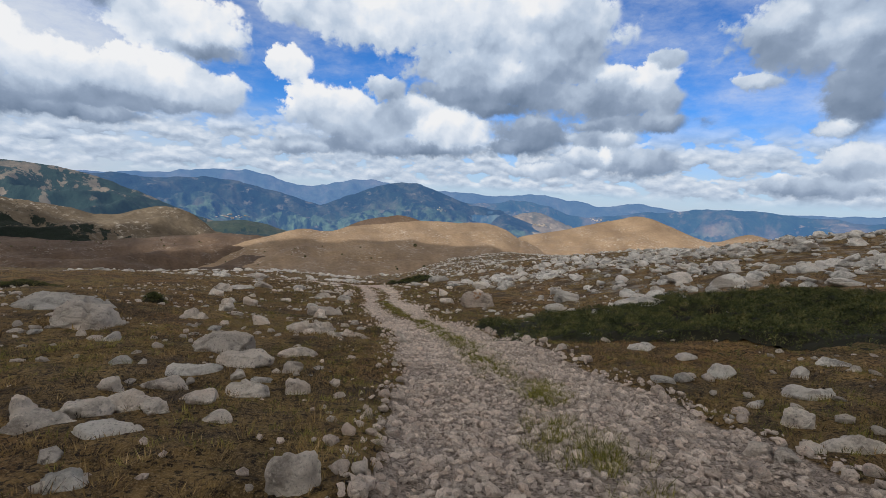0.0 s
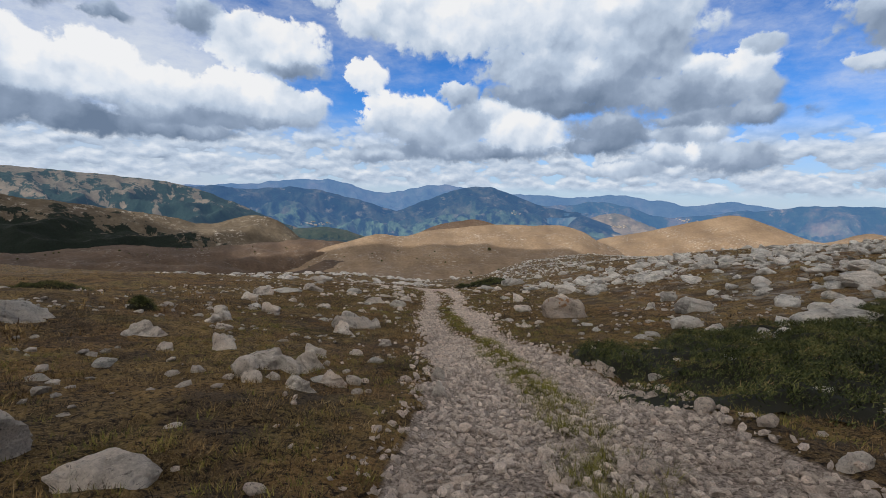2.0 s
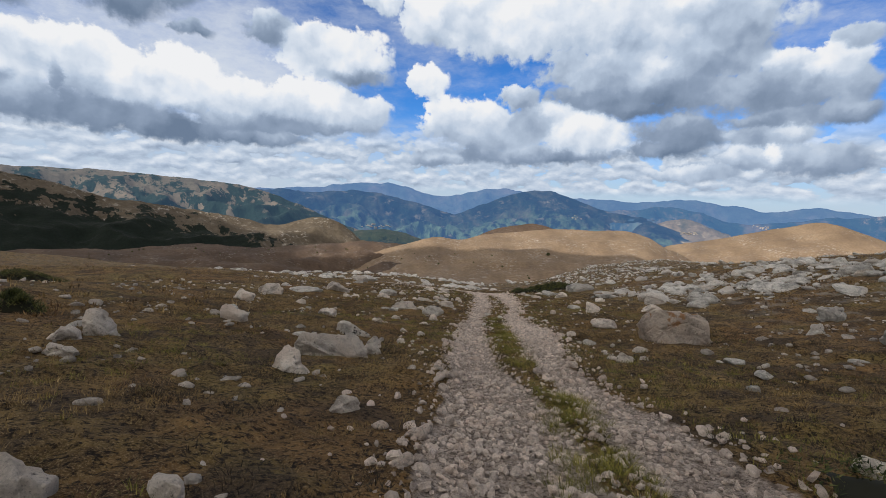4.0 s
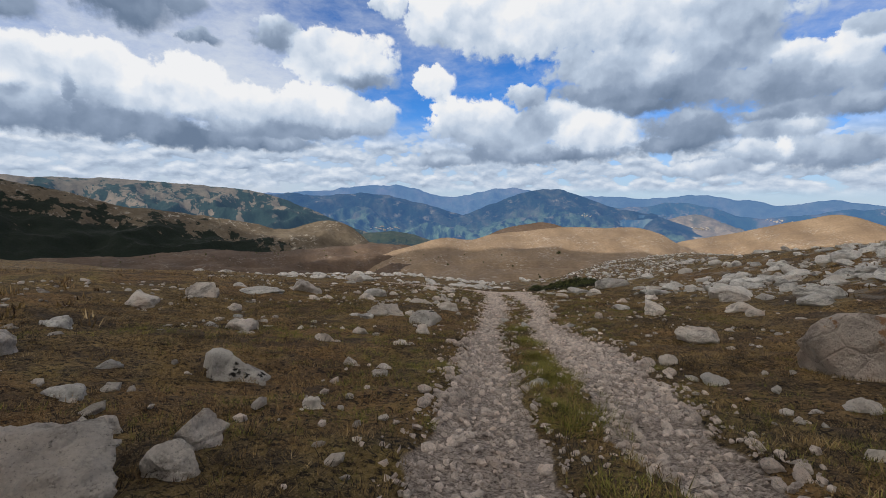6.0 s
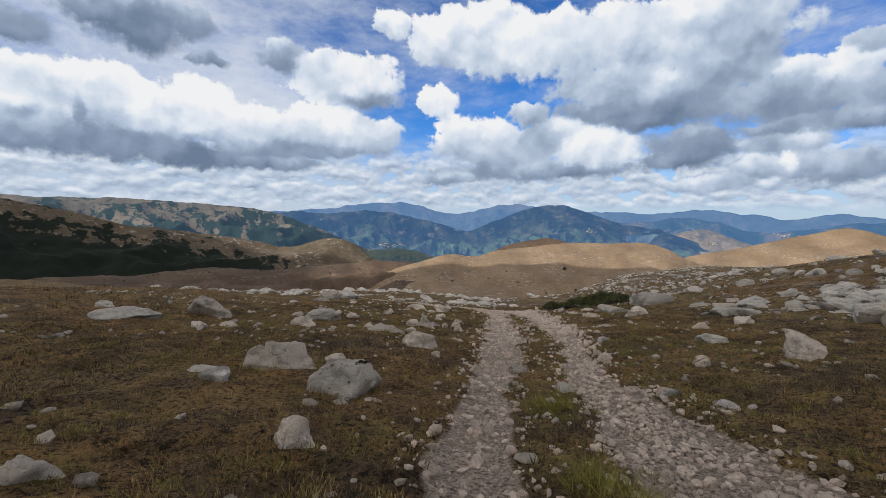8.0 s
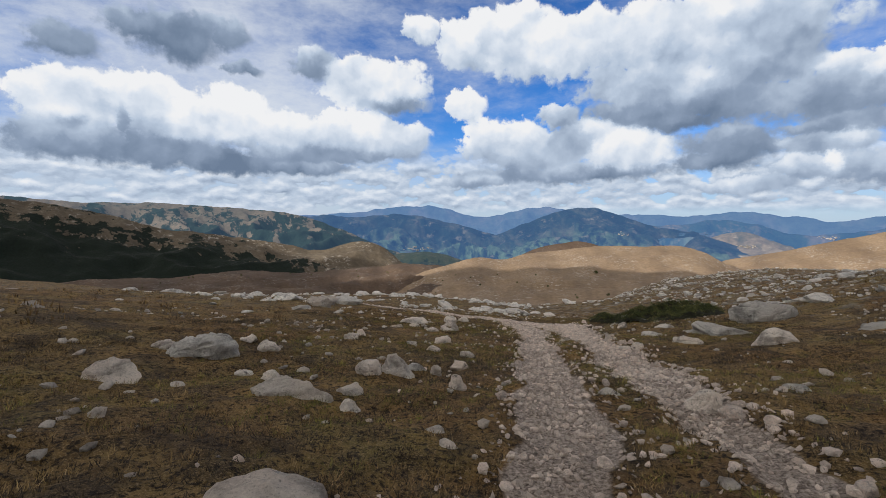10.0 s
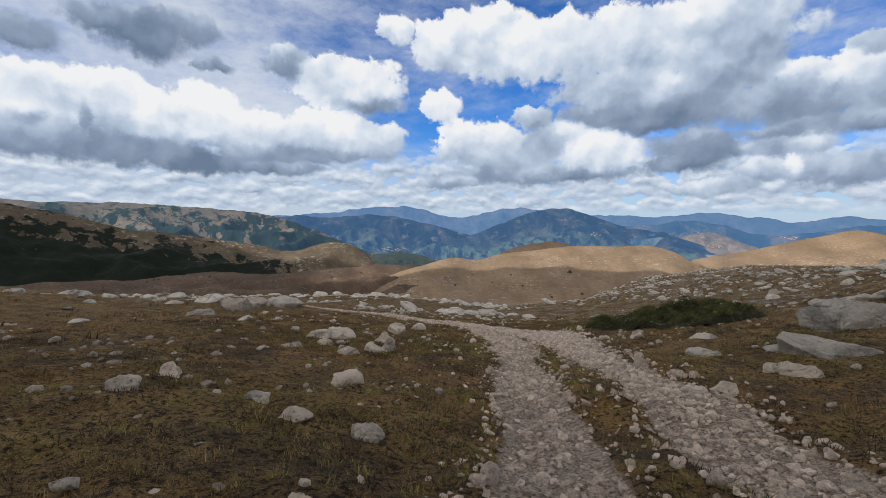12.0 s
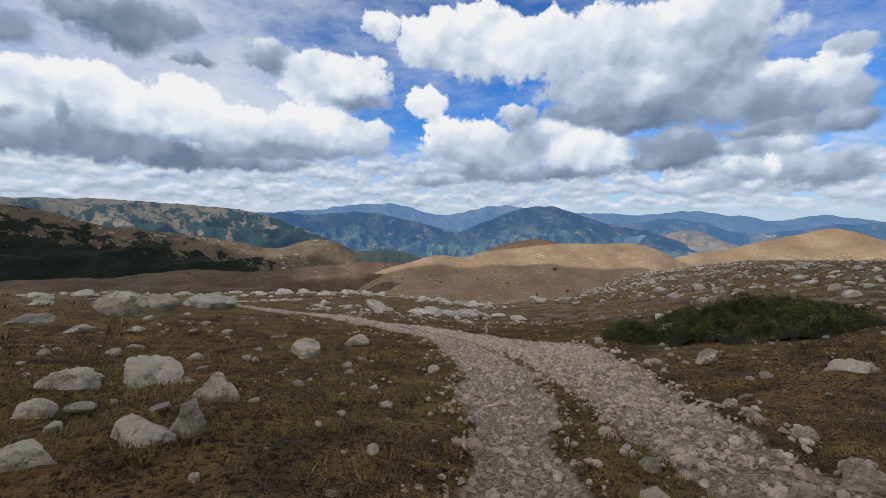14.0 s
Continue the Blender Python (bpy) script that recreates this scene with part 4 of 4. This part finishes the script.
for plan in (ROCKS_UPPER, ROCKS_FIRST, ROCKS_STEPS, ROCKS_BUSH, ROCKS_MIDDLE, ROCKS_BOULDER, ROCKS_SADDLE, ROCKS_SLABS, ROCKS_FLAT, ROCKS_BEND, ROCKS_TURN, ROCKS_CREST):
    for x, y, w, h in plan:
        rock_no += 1
        if h < 0.3 * w:
            label = "flat grey limestone slab half sunk in dry turf"
        elif w > 0.9:
            label = "large weathered limestone boulder lying on dry turf"
        else:
            label = "pale weathered limestone rock lying on dry turf"
        slab = h < 0.3 * w or x > 4
        place_rock("rock", mat_slab if slab else mat_rock, 100 + rock_no, x, y, w * 0.88, h * 0.94, (rock_no * 0.7) % 1.1 - 0.55, label, GROUP,
                   flat_top=0.25 if slab else 0.12, sub=5 if w > 1.2 else 4 if w > 0.4 else 3)
# the largest boulders beside the track
for mat, seed, x, y, w, d, h, yaw, label in (
        (mat_rock, 231, -5.35, 20.9, 1.5, 1.1, 0.62, 0.3, "massive pinkish limestone boulder with a dark undercut"),
        (mat_lichen, 211, 2.3, 28.2, 2.3, 1.5, 1.3, -0.15, "massive cracked boulder with orange lichen on top"),
        (mat_painted_pits, 212, -6.9, 32.4, 0.98, 0.8, 0.52, 0.5, "pale boulder with shaded holes painted black in dry turf"),
        (mat_painted_pits, 216, -6.7, 24.2, 1.1, 0.7, 0.45, 0.1, "white boulder with shaded hollows painted black in dry turf"),
        (mat_rock, 213, -8.5, 33.2, 1.4, 0.9, 0.45, -0.2, "broad pinkish boulder split by a crack"),
        (mat_rock, 224, -9.75, 39.95, 1.1, 0.7, 0.26, 0.1, "long smooth tan boulder sunk in dry turf"),
        (mat_slab, 215, -0.4, 56.3, 2.6, 1.6, 0.9, 0.2, "broad grey limestone outcrop above the track")):
    place_rock("boulder", mat, seed, x, y, w, h, yaw, label, GROUP, d, flat_top=0.2, sub=5)


# ---------------------------------------------------------------- loose rocks over the slopes
def spread(n, x0, x1, y0, y1, keep):
    x, y = rng.uniform(x0, x1, n), rng.uniform(y0, y1, n)
    k = rng.uniform(0, 1, n) < keep(x, y)
    return x[k], y[k]


def off_track(x, y):
    return 1 - np.clip(3 * rut_weight(x, y), 0, 1)


def stuff(name, me, label, category):
    return tagged(new(name, me), label, category, kind="stuff")


SMALL = [stone_points(2, 400 + k, 8, 0.04, 0.5, 0.9) for k in range(12)]
TINY = [(lambda r: (np.array([[.5, 0, .4], [-.5, 0, .3], [0, .5, .35], [0, -.5, .4], [.1, .1, .9], [0, 0, -.1]]) + r.normal(0, .13, (6, 3)),
        np.array([[0, 2, 4], [2, 1, 4], [1, 3, 4], [3, 0, 4], [2, 0, 5], [1, 2, 5], [3, 1, 5], [0, 3, 5]])))(np.random.default_rng(470 + k)) for k in range(14)]
CHIP = [stone_points(1, 450 + k, 6, 0.08, 0.5, 0.95) for k in range(12)]
MEDIUM = [stone_points(2, 430 + k, 11, 0.04, 0.42, 0.88, 90, 0.15) for k in range(14)]


def rocks_at(x, y, w, flat_lo, flat_hi, sink):
    h = w * rng.uniform(flat_lo, flat_hi, len(x))
    pos = np.stack([x, y, ground_z(x, y) - h * sink], -1)
    return pos, np.stack([w, w * rng.uniform(0.6, 0.95, len(x)), h], -1), rng.uniform(0, 6.28, len(x))


LOOSE = [mesh_np("rock", *stone_points(3, 700 + k, 13, 0.012, 0.45, 0.88, 90, 0.15), mat_slab) for k in range(12)]


def single_rocks(pos, size, yaw, count, label, group):
    """The largest rocks near the track as things of their own; returns the places of the rest."""
    order = np.argsort(-size[:, 0] / (8 + np.abs(pos[:, 0] - rise_x(pos[:, 1]))))
    for n, i in enumerate(order[:count]):
        ob = new("rock", LOOSE[n % 12])
        ob.matrix_world = Matrix.Translation(pos[i]) @ Euler((0.08 * math.sin(n), 0.08 * math.cos(n * 2.0), yaw[i])).to_matrix().to_4x4() @ Matrix.Diagonal((*size[i], 1))
        tagged(ob, label, "rock", group)
    return np.sort(order[count:])


# small stones on the turf
x, y = spread(11000, -22, 12, -2, 75, lambda x, y: off_track(x, y) * np.clip(0.22 + 0.9 * fbm(x * 0.4, y * 0.4, 3, 31), 0, 1))
w = np.clip(rng.lognormal(-2.3, 0.5, len(x)), 0.04, 0.2)
pos, size, yaw = rocks_at(x, y, w, 0.45, 0.8, 0.25)
stuff("turf_stones", scatter_mesh("turf_stones", CHIP, pos, size, yaw, mat_rock), "small pale stones scattered over dry turf", "stones")
x, y = spread(2600, -22, 10, 0, 75, lambda x, y: off_track(x, y) * np.clip(0.25 + 0.9 * fbm(x * 0.3, y * 0.3, 3, 33), 0, 1) * np.clip(1.6 - y / 40, 0.45, 1))
w = np.clip(rng.lognormal(-1.5, 0.4, len(x)), 0.16, 0.42)
pos, size, yaw = rocks_at(x, y, w, 0.35, 0.65, 0.3)
rest = single_rocks(pos, size, yaw, 65, "small grey limestone rock half sunk in dry turf", "small rocks on the turf")
stuff("turf_rocks", scatter_mesh("turf_rocks", SMALL, pos[rest], size[rest], yaw[rest], mat_rock, 0.15, True), "head-sized limestone rocks half sunk in dry turf", "rocks")
# the rocky rise beside the track
def rise(x, y):
    u = x - rise_x(y)
    edge = np.clip((u - 9.5 - 2.5 * np.sin(y * 0.25)) / 5, 0, 1)
    clump = np.clip(0.45 + 0.9 * fbm(x * 0.16, y * 0.30, 3, 41), 0.10, 1)
    return edge * clump
x, y = spread(31000, -14, 62, 18, 160, rise)
w = np.clip(rng.lognormal(-0.85, 0.6, len(x)), 0.16, 1.9) * np.clip(1.35 - y / 110, 0.5, 1.0)
pos, size, yaw = rocks_at(x, y, w, 0.34, 0.62, 0.28)
rest = single_rocks(pos, size, yaw, 65, "angular grey limestone block lying on the rocky rise", "rocks on the rise")
stuff("rocky_rise", scatter_mesh("rocky_rise", CHIP + MEDIUM, pos[rest], size[rest], yaw[rest], mat_slab, 0.2, False,
      np.where(w[rest] < 0.7, 0, 12) + rng.integers(0, 12, len(rest))), "dense grey limestone rocks covering the rise", "rocks")
# pale slabs along the brow
x, y = spread(4200, -75, -8, 46, 112, lambda x, y: off_track(x, y) * ((y > 70) | (x < track_x(y) - 7)) * np.clip((y - 44 + 0.25 * x) / 40, 0, 1) * np.clip(0.3 + fbm(x * 0.12, y * 0.12, 3, 51), 0, 1))
w = np.clip(rng.lognormal(-0.75, 0.6, len(x)), 0.2, 2.2)
pos, size, yaw = rocks_at(x, y, w, 0.22, 0.5, 0.2)
stuff("brow_rocks", scatter_mesh("brow_rocks", CHIP + MEDIUM, pos, size, yaw, mat_slab, 0.15, False,
      np.where(w < 0.5, 0, 12) + rng.integers(0, 12, len(w))), "pale limestone slabs along the brow of the slope", "rocks")

# ---------------------------------------------------------------- the stony track
track = new("gravel_track")
tagged(track, "rough vehicle track of pinkish broken limestone in two ruts", "track", kind="structure")


def on_track(n, floor=0.0):
    y = rng.uniform(-1.5, 71, n)
    x = track_x(y) + rng.uniform(-2.4, 3.6, n)
    k = rng.uniform(0, 1, n) < np.maximum(rut_weight(x + rng.normal(0, 0.22, n), y) ** 1.5, floor)
    return x[k], y[k]


x, y = on_track(80000)
w = np.clip(rng.lognormal(-3.1, 0.38, len(x)), 0.022, 0.10)
pos, size, yaw = rocks_at(x, y, w, 0.5, 0.9, 0.25)
part("gravel", scatter_mesh("gravel", TINY, pos, size, yaw, mat_stone, 0.3), track, "fine broken limestone gravel", "stuff")
x, y = on_track(52000, 0.02)
# the lower stretch is driven smooth in its first rut
worn = (x - track_x(y) < 1.2) & (y > 19) & (rng.uniform(0, 1, len(x)) < 0.5)
x, y = x[~worn], y[~worn]
w = np.clip(rng.lognormal(-2.66, 0.34, len(x)), 0.04, 0.19)
# larger stones thrown out along both edges
ey = rng.uniform(-1, 66, 1000)
side = rng.uniform(0, 1, len(ey)) < 0.55
ex = track_x(ey) + np.where(side, smooth(ey, RUT_Y, RUT_L), smooth(ey, RUT_Y, RUT_R)) + rng.normal(0, 0.17, len(ey)) + np.where(side, -0.02, 0.05)
crowd = rng.uniform(0, 1, len(ey)) < np.clip(0.5 + 0.9 * fbm(ey * 0.5, 3.0 * side, 3, 35), 0.08, 1)
x, y = np.append(x, ex[crowd]), np.append(y, ey[crowd])
w = np.append(w, np.clip(rng.lognormal(-2.1, 0.38, int(crowd.sum())), 0.08, 0.30))
pos, size, yaw = rocks_at(x, y, w, 0.55, 0.95, 0.22)
near = np.argsort(-w + 0.02 * rng.uniform(0, 1, len(w)))[:300]
rest = np.setdiff1d(np.arange(len(x)), near)
part("stones", scatter_mesh("stones", CHIP + SMALL, pos[rest], size[rest], yaw[rest], mat_stone, 0.2, False,
     np.where(w[rest] < 0.14, 0, 12) + rng.integers(0, 12, len(rest))), track, "fist-sized limestone stones", "stuff")

# ---------------------------------------------------------------- turf
def blades(x, y, height, spread_r, per, lean, mat, name, label, width=0.0045):
    """Tufts of thin blades, each blade one sliver."""
    n = len(x)
    z = ground_z(x, y)
    t = np.repeat(np.arange(n), per)
    m = len(t)
    a, r = rng.uniform(0, 6.28, m), spread_r * np.sqrt(rng.uniform(0, 1, m))
    bx, by = x[t] + r * np.cos(a), y[t] + r * np.sin(a)
    h = height[t] * rng.uniform(0.5, 1.15, m)
    out = lean * rng.uniform(0.2, 1.3, m) * h
    d = a + rng.normal(0, 0.6, m)
    wx, wy = -np.sin(d) * width, np.cos(d) * width
    b0 = np.stack([bx - wx, by - wy, z[t] - 0.01], -1)
    b1 = np.stack([bx + wx, by + wy, z[t] - 0.01], -1)
    tip = np.stack([bx + out * np.cos(d), by + out * np.sin(d), z[t] + h], -1)
    V = np.stack([b0, b1, tip], 1).reshape(-1, 3)
    F = np.arange(m * 3).reshape(-1, 3)
    return stuff(name, mesh_np(name, V, F, mat), label, "grass")


def beside_track(n, lo, hi, keep):
    """Points on the turf within a span beside the track line."""
    y = rng.uniform(0, 70, n)
    x = track_x(np.minimum(y, 60.0)) + rng.uniform(lo, hi, n)
    k = rng.uniform(0, 1, n) < keep(x, y)
    return x[k], y[k]


def turf_keep(seed, level):
    return lambda x, y: off_track(x, y) * np.clip(level + fbm(x * 0.5, y * 0.5, 3, seed), 0, 1)


x, y = beside_track(46000, -11, 8, lambda x, y: turf_keep(61, 0.7)(x, y) * np.exp(-np.abs(x - track_x(np.minimum(y, 60.0)) - 1) / 14))
blades(x, y, rng.uniform(0.025, 0.075, len(x)), 0.12, 32, 1.5, mat_dry, "dry_grass", "dry yellow-brown grass tufts on the slope", 0.0030)
x, y = spread(1100, -12, 8, 0, 66, turf_keep(65, 0.4))
blades(x, y, rng.uniform(0.10, 0.2, len(x)), 0.06, 5, 0.9, mat_dry, "tall_straw", "thin pale straws standing over the turf", 0.0014)
x, y = beside_track(30000, -8, 8, lambda x, y: off_track(x, y) * np.clip(0.22 + 0.8 * fbm(x * 0.45, y * 0.45, 3, 71) + 0.75 * np.exp(-np.abs(x - track_x(y) - 1.4) / 1.9), 0, 1))
blades(x, y, rng.uniform(0.03, 0.075, len(x)), 0.09, 22, 1.4, mat_green, "green_grass", "yellow-green grass along the track", 0.0030)
# grass cushions along the middle of the track
MIDDLE = ((2.6, 1.5, 20), (4.0, 1.45, 60), (4.9, 1.35, 30), (6.5, 1.6, 55), (6.9, 1.75, 40), (8.0, 1.25, 30), (8.9, 1.3, 60), (9.8, 1.1, 40), (11.2, 1.2, 40), (12.4, 1.3, 35),
          (13.3, 1.22, 80), (14.4, 1.2, 70), (15.6, 1.1, 60), (16.8, 1.04, 60), (18.2, 1.1, 50), (19.3, 1.26, 50), (22.3, 1.0, 30),
          (24.4, 0.9, 60), (25.8, 0.85, 80), (27.2, 0.9, 80), (28.6, 1.0, 70), (30.4, 1.0, 60), (33.0, 1.0, 60))
x, y = np.zeros(0), np.zeros(0)
for ty, tu, n in MIDDLE:
    x = np.append(x, track_x(ty) + tu + rng.normal(0, 0.20, n))
    y = np.append(y, ty + rng.normal(0, 0.30, n))
blades(x, y, rng.uniform(0.06, 0.13, len(x)), 0.09, 30, 1.3, mat_green, "track_grass", "yellow-green grass cushions between the two ruts", 0.0025)
x, y = beside_track(36000, -11, 9, lambda x, y: off_track(x, y) * np.clip(0.30 + 0.3 * np.clip((y - 38) / 6, 0, 1) + 1.5 * fbm(x * 0.6, y * 0.6, 4, 81), 0, 1))
blades(x, y, rng.uniform(0.02, 0.055, len(x)), 0.13, 22, 2.0, mat_heath, "heath", "low dark brown heath cushions among the grass", 0.005)
x, y = spread(11000, -50, 40, 0, 120, lambda x, y: turf_keep(91, 0.3)(x, y) * (np.abs(x - track_x(y) - 1) > 9))
blades(x, y, rng.uniform(0.10, 0.22, len(x)), 0.25, 9, 0.8, mat_dry, "far_grass", "tawny grass over the further slope", 0.02)


# ---------------------------------------------------------------- junipers and bushes
def juniper(cx, cy, rx, ry, height, turn, n, label, seed, name="juniper"):
    """A low shrub: many leafy sprigs over a dark sheet for wood and inner shade."""
    r = np.random.default_rng(seed)
    top = new(name)
    tagged(top, label, "shrub")
    z0 = float(ground_z(cx, cy))
    top.location = (cx, cy, z0)
    c, s = math.cos(turn), math.sin(turn)

    def profile(px, py):
        d = np.hypot(px / rx, py / ry) + 0.17 * fbm(px * 0.55, py * 0.55, 3, seed)
        return np.clip(1 - np.maximum(d, 0)**2.2, 0, 1) ** 0.55 * height * (0.40 + 0.4 * fbm(px * 0.7, py * 0.7, 2, seed + 3) + 0.9 * np.sqrt(np.abs(noise2(px * 1.35 + 0.3 * py, py * 1.35, seed + 4))) * (0.6 + 0.6 * np.abs(noise2(px * 3.7, py * 3.7, seed + 6))))

    def world_z(px, py):
        return ground_z(cx + px * c - py * s, cy + px * s + py * c) - z0
    gxs, gys = np.meshgrid(np.linspace(-1.25 * rx, 1.25 * rx, 70), np.linspace(-1.25 * ry, 1.25 * ry, 70))
    h = profile(gxs, gys)
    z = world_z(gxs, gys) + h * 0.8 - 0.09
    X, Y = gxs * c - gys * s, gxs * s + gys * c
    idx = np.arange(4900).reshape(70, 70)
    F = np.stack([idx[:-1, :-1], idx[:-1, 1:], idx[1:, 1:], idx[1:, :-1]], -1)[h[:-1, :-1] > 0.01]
    part("branch_shade_mat", mesh_np("branch_shade_mat", np.stack([X, Y, z], -1).reshape(-1, 3), F.reshape(-1, 4), mat_twig_shade, True), top, "dark sheet for branches and inner shade")
    px, py = r.uniform(-1.25 * rx, 1.25 * rx, n), r.uniform(-1.25 * ry, 1.25 * ry, n)
    hh = profile(px, py)
    # Sprigs thin in the hollows, so the dark sheet reads as shade there.
    k = (hh > 0.03) & (r.uniform(0, 1, n) < np.clip((hh / height - 0.25) * 2.2, 0.10, 1))
    px, py, hh = px[k], py[k], hh[k]
    per = 9
    t = np.repeat(np.arange(len(px)), per)
    m = len(t)
    a = r.uniform(0, 6.28, m)
    ln = r.uniform(0.025, 0.07, m)
    rise_ = r.uniform(0.2, 1.4, m)
    ox, oy = px[t] + r.normal(0, 0.03, m), py[t] + r.normal(0, 0.03, m)
    oz = (world_z(px, py) + hh * 0.85)[t] + r.uniform(-0.08, 0.05, m)
    dx, dy = np.cos(a) * ln, np.sin(a) * ln
    sx, sy = -np.sin(a) * 0.008, np.cos(a) * 0.008
    p0 = np.stack([ox - sx, oy - sy, oz], -1)
    p1 = np.stack([ox + sx, oy + sy, oz + 0.01], -1)
    p2 = np.stack([ox + dx, oy + dy, oz + ln * rise_], -1)
    V = np.stack([p0, p1, p2], 1).reshape(-1, 3)
    V = np.stack([V[:, 0] * c - V[:, 1] * s, V[:, 0] * s + V[:, 1] * c, V[:, 2]], -1)
    part("foliage", mesh_np("foliage", V, np.arange(m * 3).reshape(-1, 3), mat_juniper), top, "dense dark green sprigs", "stuff")
    return top


juniper(9.4, 15.8, 7.4, 6.0, 0.5, 0.25, 64000, "wide creeping juniper mat below the rocky rise", 5)
juniper(-4.3, 62.0, 4.1, 2.7, 0.75, 0.1, 22000, "low creeping juniper beside the bend of the track", 6)
juniper(-12.3, 19.7, 0.5, 0.5, 0.95, 0.0, 3200, "small round dark green bush alone on the turf", 7, "bush")
juniper(-25, 27.5, 2.4, 0.8, 0.4, 0.2, 2500, "thin juniper mat on the far turf", 8)


def slope_spot(name, az, el):
    """The point of a hillside at that bearing and height as seen from VIEW."""
    a, X, Y, Z = SLOPES[name]
    i = int(np.argmin(np.abs(a - az)))
    d = np.hypot(X[:80, i] - VIEW[0], Y[:80, i] - VIEW[1])
    e = np.degrees(np.arctan2(Z[:80, i] - VIEW[2], d))
    j = int(np.argmin(np.abs(e - el)))
    return X[j, i], Y[j, i], Z[j, i]


def leafy_ball(seed, n=260):
    r = np.random.default_rng(seed)
    p = r.normal(size=(n, 3))
    p /= np.linalg.norm(p, axis=1)[:, None]
    p *= (0.55 + 0.45 * r.uniform(size=(n, 1))) * (1 + 0.25 * rough3(p, 1.2, seed)[:, None])
    p[:, 2] = p[:, 2] * 0.8 + 0.7
    q = p[:, None] + r.normal(0, 0.16, (n, 3, 3))
    return mesh_np("crown", q.reshape(-1, 3), np.arange(n * 3).reshape(-1, 3), mat_juniper)


BUSH = [leafy_ball(500 + k) for k in range(5)]
TRUNK = mesh_np("trunk", np.array([[math.cos(a) * r_, math.sin(a) * r_, z_] for r_, z_ in ((0.12, -0.3), (0.06, 0.7)) for a in np.arange(6) * 1.047]),
                np.array([[k, (k + 1) % 6, 6 + (k + 1) % 6, 6 + k] for k in range(6)]), mat_twig_shade)


def far_bush(where, size, label):
    b = new("bush")
    b.location = where
    b.scale = (size, size, size)
    tagged(b, label, "bush", "bushes on the far slopes")
    part("crown", BUSH[int(abs(where[0]) * 7) % 5], b)
    part("trunk", TRUNK, b)


far_bush(slope_spot("golden_hill", -3.4, -6.5), 4.0, "lone dark round bush on the bare slope")
for k in range(26):
    az, el = rng.uniform(-57, -26), -6.5 - rng.uniform(0, 1.5) ** 2
    far_bush(slope_spot("brown_slope", az, el), rng.uniform(0.9, 2.2), "small dark bush on the brown slope")
for k in range(22):
    az, el = rng.uniform(-28, 0), rng.uniform(-9.6, -6.8)
    far_bush(slope_spot("golden_hill", az, el), rng.uniform(0.7, 1.9), "small dark bush on the grassy ridge")


# ---------------------------------------------------------------- villages in the valley
mat_house = make_rock_mat("village_plaster", (0.26, 0.25, 0.24), (0.44, 0.42, 0.40), (0.36, 0.26, 0.20), 0.02)


def village(slope, az, el, n, wide, seed):
    """Many small gabled houses on a far slope."""
    r = np.random.default_rng(seed)
    house = np.array([[-.5, -.5, -.6], [.5, -.5, -.6], [.5, .5, -.6], [-.5, .5, -.6], [-.5, -.5, .5], [.5, -.5, .5], [.5, .5, .5], [-.5, .5, .5], [-.5, 0, .85], [.5, 0, .85]])
    faces = np.array([[0, 1, 5], [0, 5, 4], [1, 2, 6], [1, 6, 5], [2, 3, 7], [2, 7, 6], [3, 0, 4], [3, 4, 7], [4, 5, 9], [4, 9, 8], [6, 7, 8], [6, 8, 9], [5, 6, 9], [7, 4, 8]])
    spots = np.array([slope_spot(slope, az + r.normal(0, wide), el + r.normal(0, 0.10)) for _ in range(n)])
    spots[:, :2] += r.normal(0, 8, (n, 2))
    size = np.stack([r.uniform(6, 12, n), r.uniform(5, 8, n), r.uniform(3, 6, n)], -1)
    stuff("village", scatter_mesh("village", [(house, faces)], spots, size, r.uniform(0, 3.1, n), mat_house, 0.0), "small pale village of gabled houses far down in the valley", "village")


village("backdrop_blue_mountains", -24.8, -3.8, 60, 0.7, 601)
village("backdrop_lit_hill", 11.2, -3.0, 40, 0.6, 602)
village("backdrop_right_hills", 18.1, -2.0, 26, 0.5, 603)
village("backdrop_middle_mountain", -0.6, -1.9, 12, 0.25, 604)

# ---------------------------------------------------------------- unseen clouds added to shade the near slope and hills
def cloud_body(gx_, gy_, rx, ry, seed, up=1700.0, ragged=1.0):
    """An unseen cumulus, added so that its shadow falls round the ground point (gx_, gy_)."""
    v, f = ICO[4]
    v = v.copy() * (1 + ragged * (0.11 * rough3(v, 1.6, seed) + 0.08 * rough3(v, 5.0, seed + 1))[:, None])
    v *= np.array([rx, ry, 130.0])
    v[:, 2] = np.maximum(v[:, 2], -60)
    c_ = np.array([gx_ + up * sun_dir.x / sun_dir.z, gy_ + up * sun_dir.y / sun_dir.z, up - 100])
    ob = new("cumulus_cloud", mesh_np("cumulus_cloud", v + c_, f, mat_cloud, True))
    return tagged(ob, "broad white cumulus cloud added out of view for its shadow", "cloud", "cumulus clouds")


cloud_body(60, 60, 1000, 950, 77, 1700.0, 0.6)
cloud_body(-1250, 650, 640, 640, 87, 1900.0, 0.35)
cloud_body(-820, 1220, 220, 170, 97, 1900.0, 0.5)

# the larger stones of the ruts, one by one
STONE_MESHES = [mesh_np("stone", *stone_points(3, 400 + k, 8, 0.015, 0.5, 0.9), mat_stone) for k in range(12)]
for n, i in enumerate(near):
    ob = part("stone", STONE_MESHES[n % 12], track)
    ob.matrix_world = Matrix.Translation(pos[i]) @ Euler((0.1, -0.08, yaw[i])).to_matrix().to_4x4() @ Matrix.Diagonal((*size[i], 1))
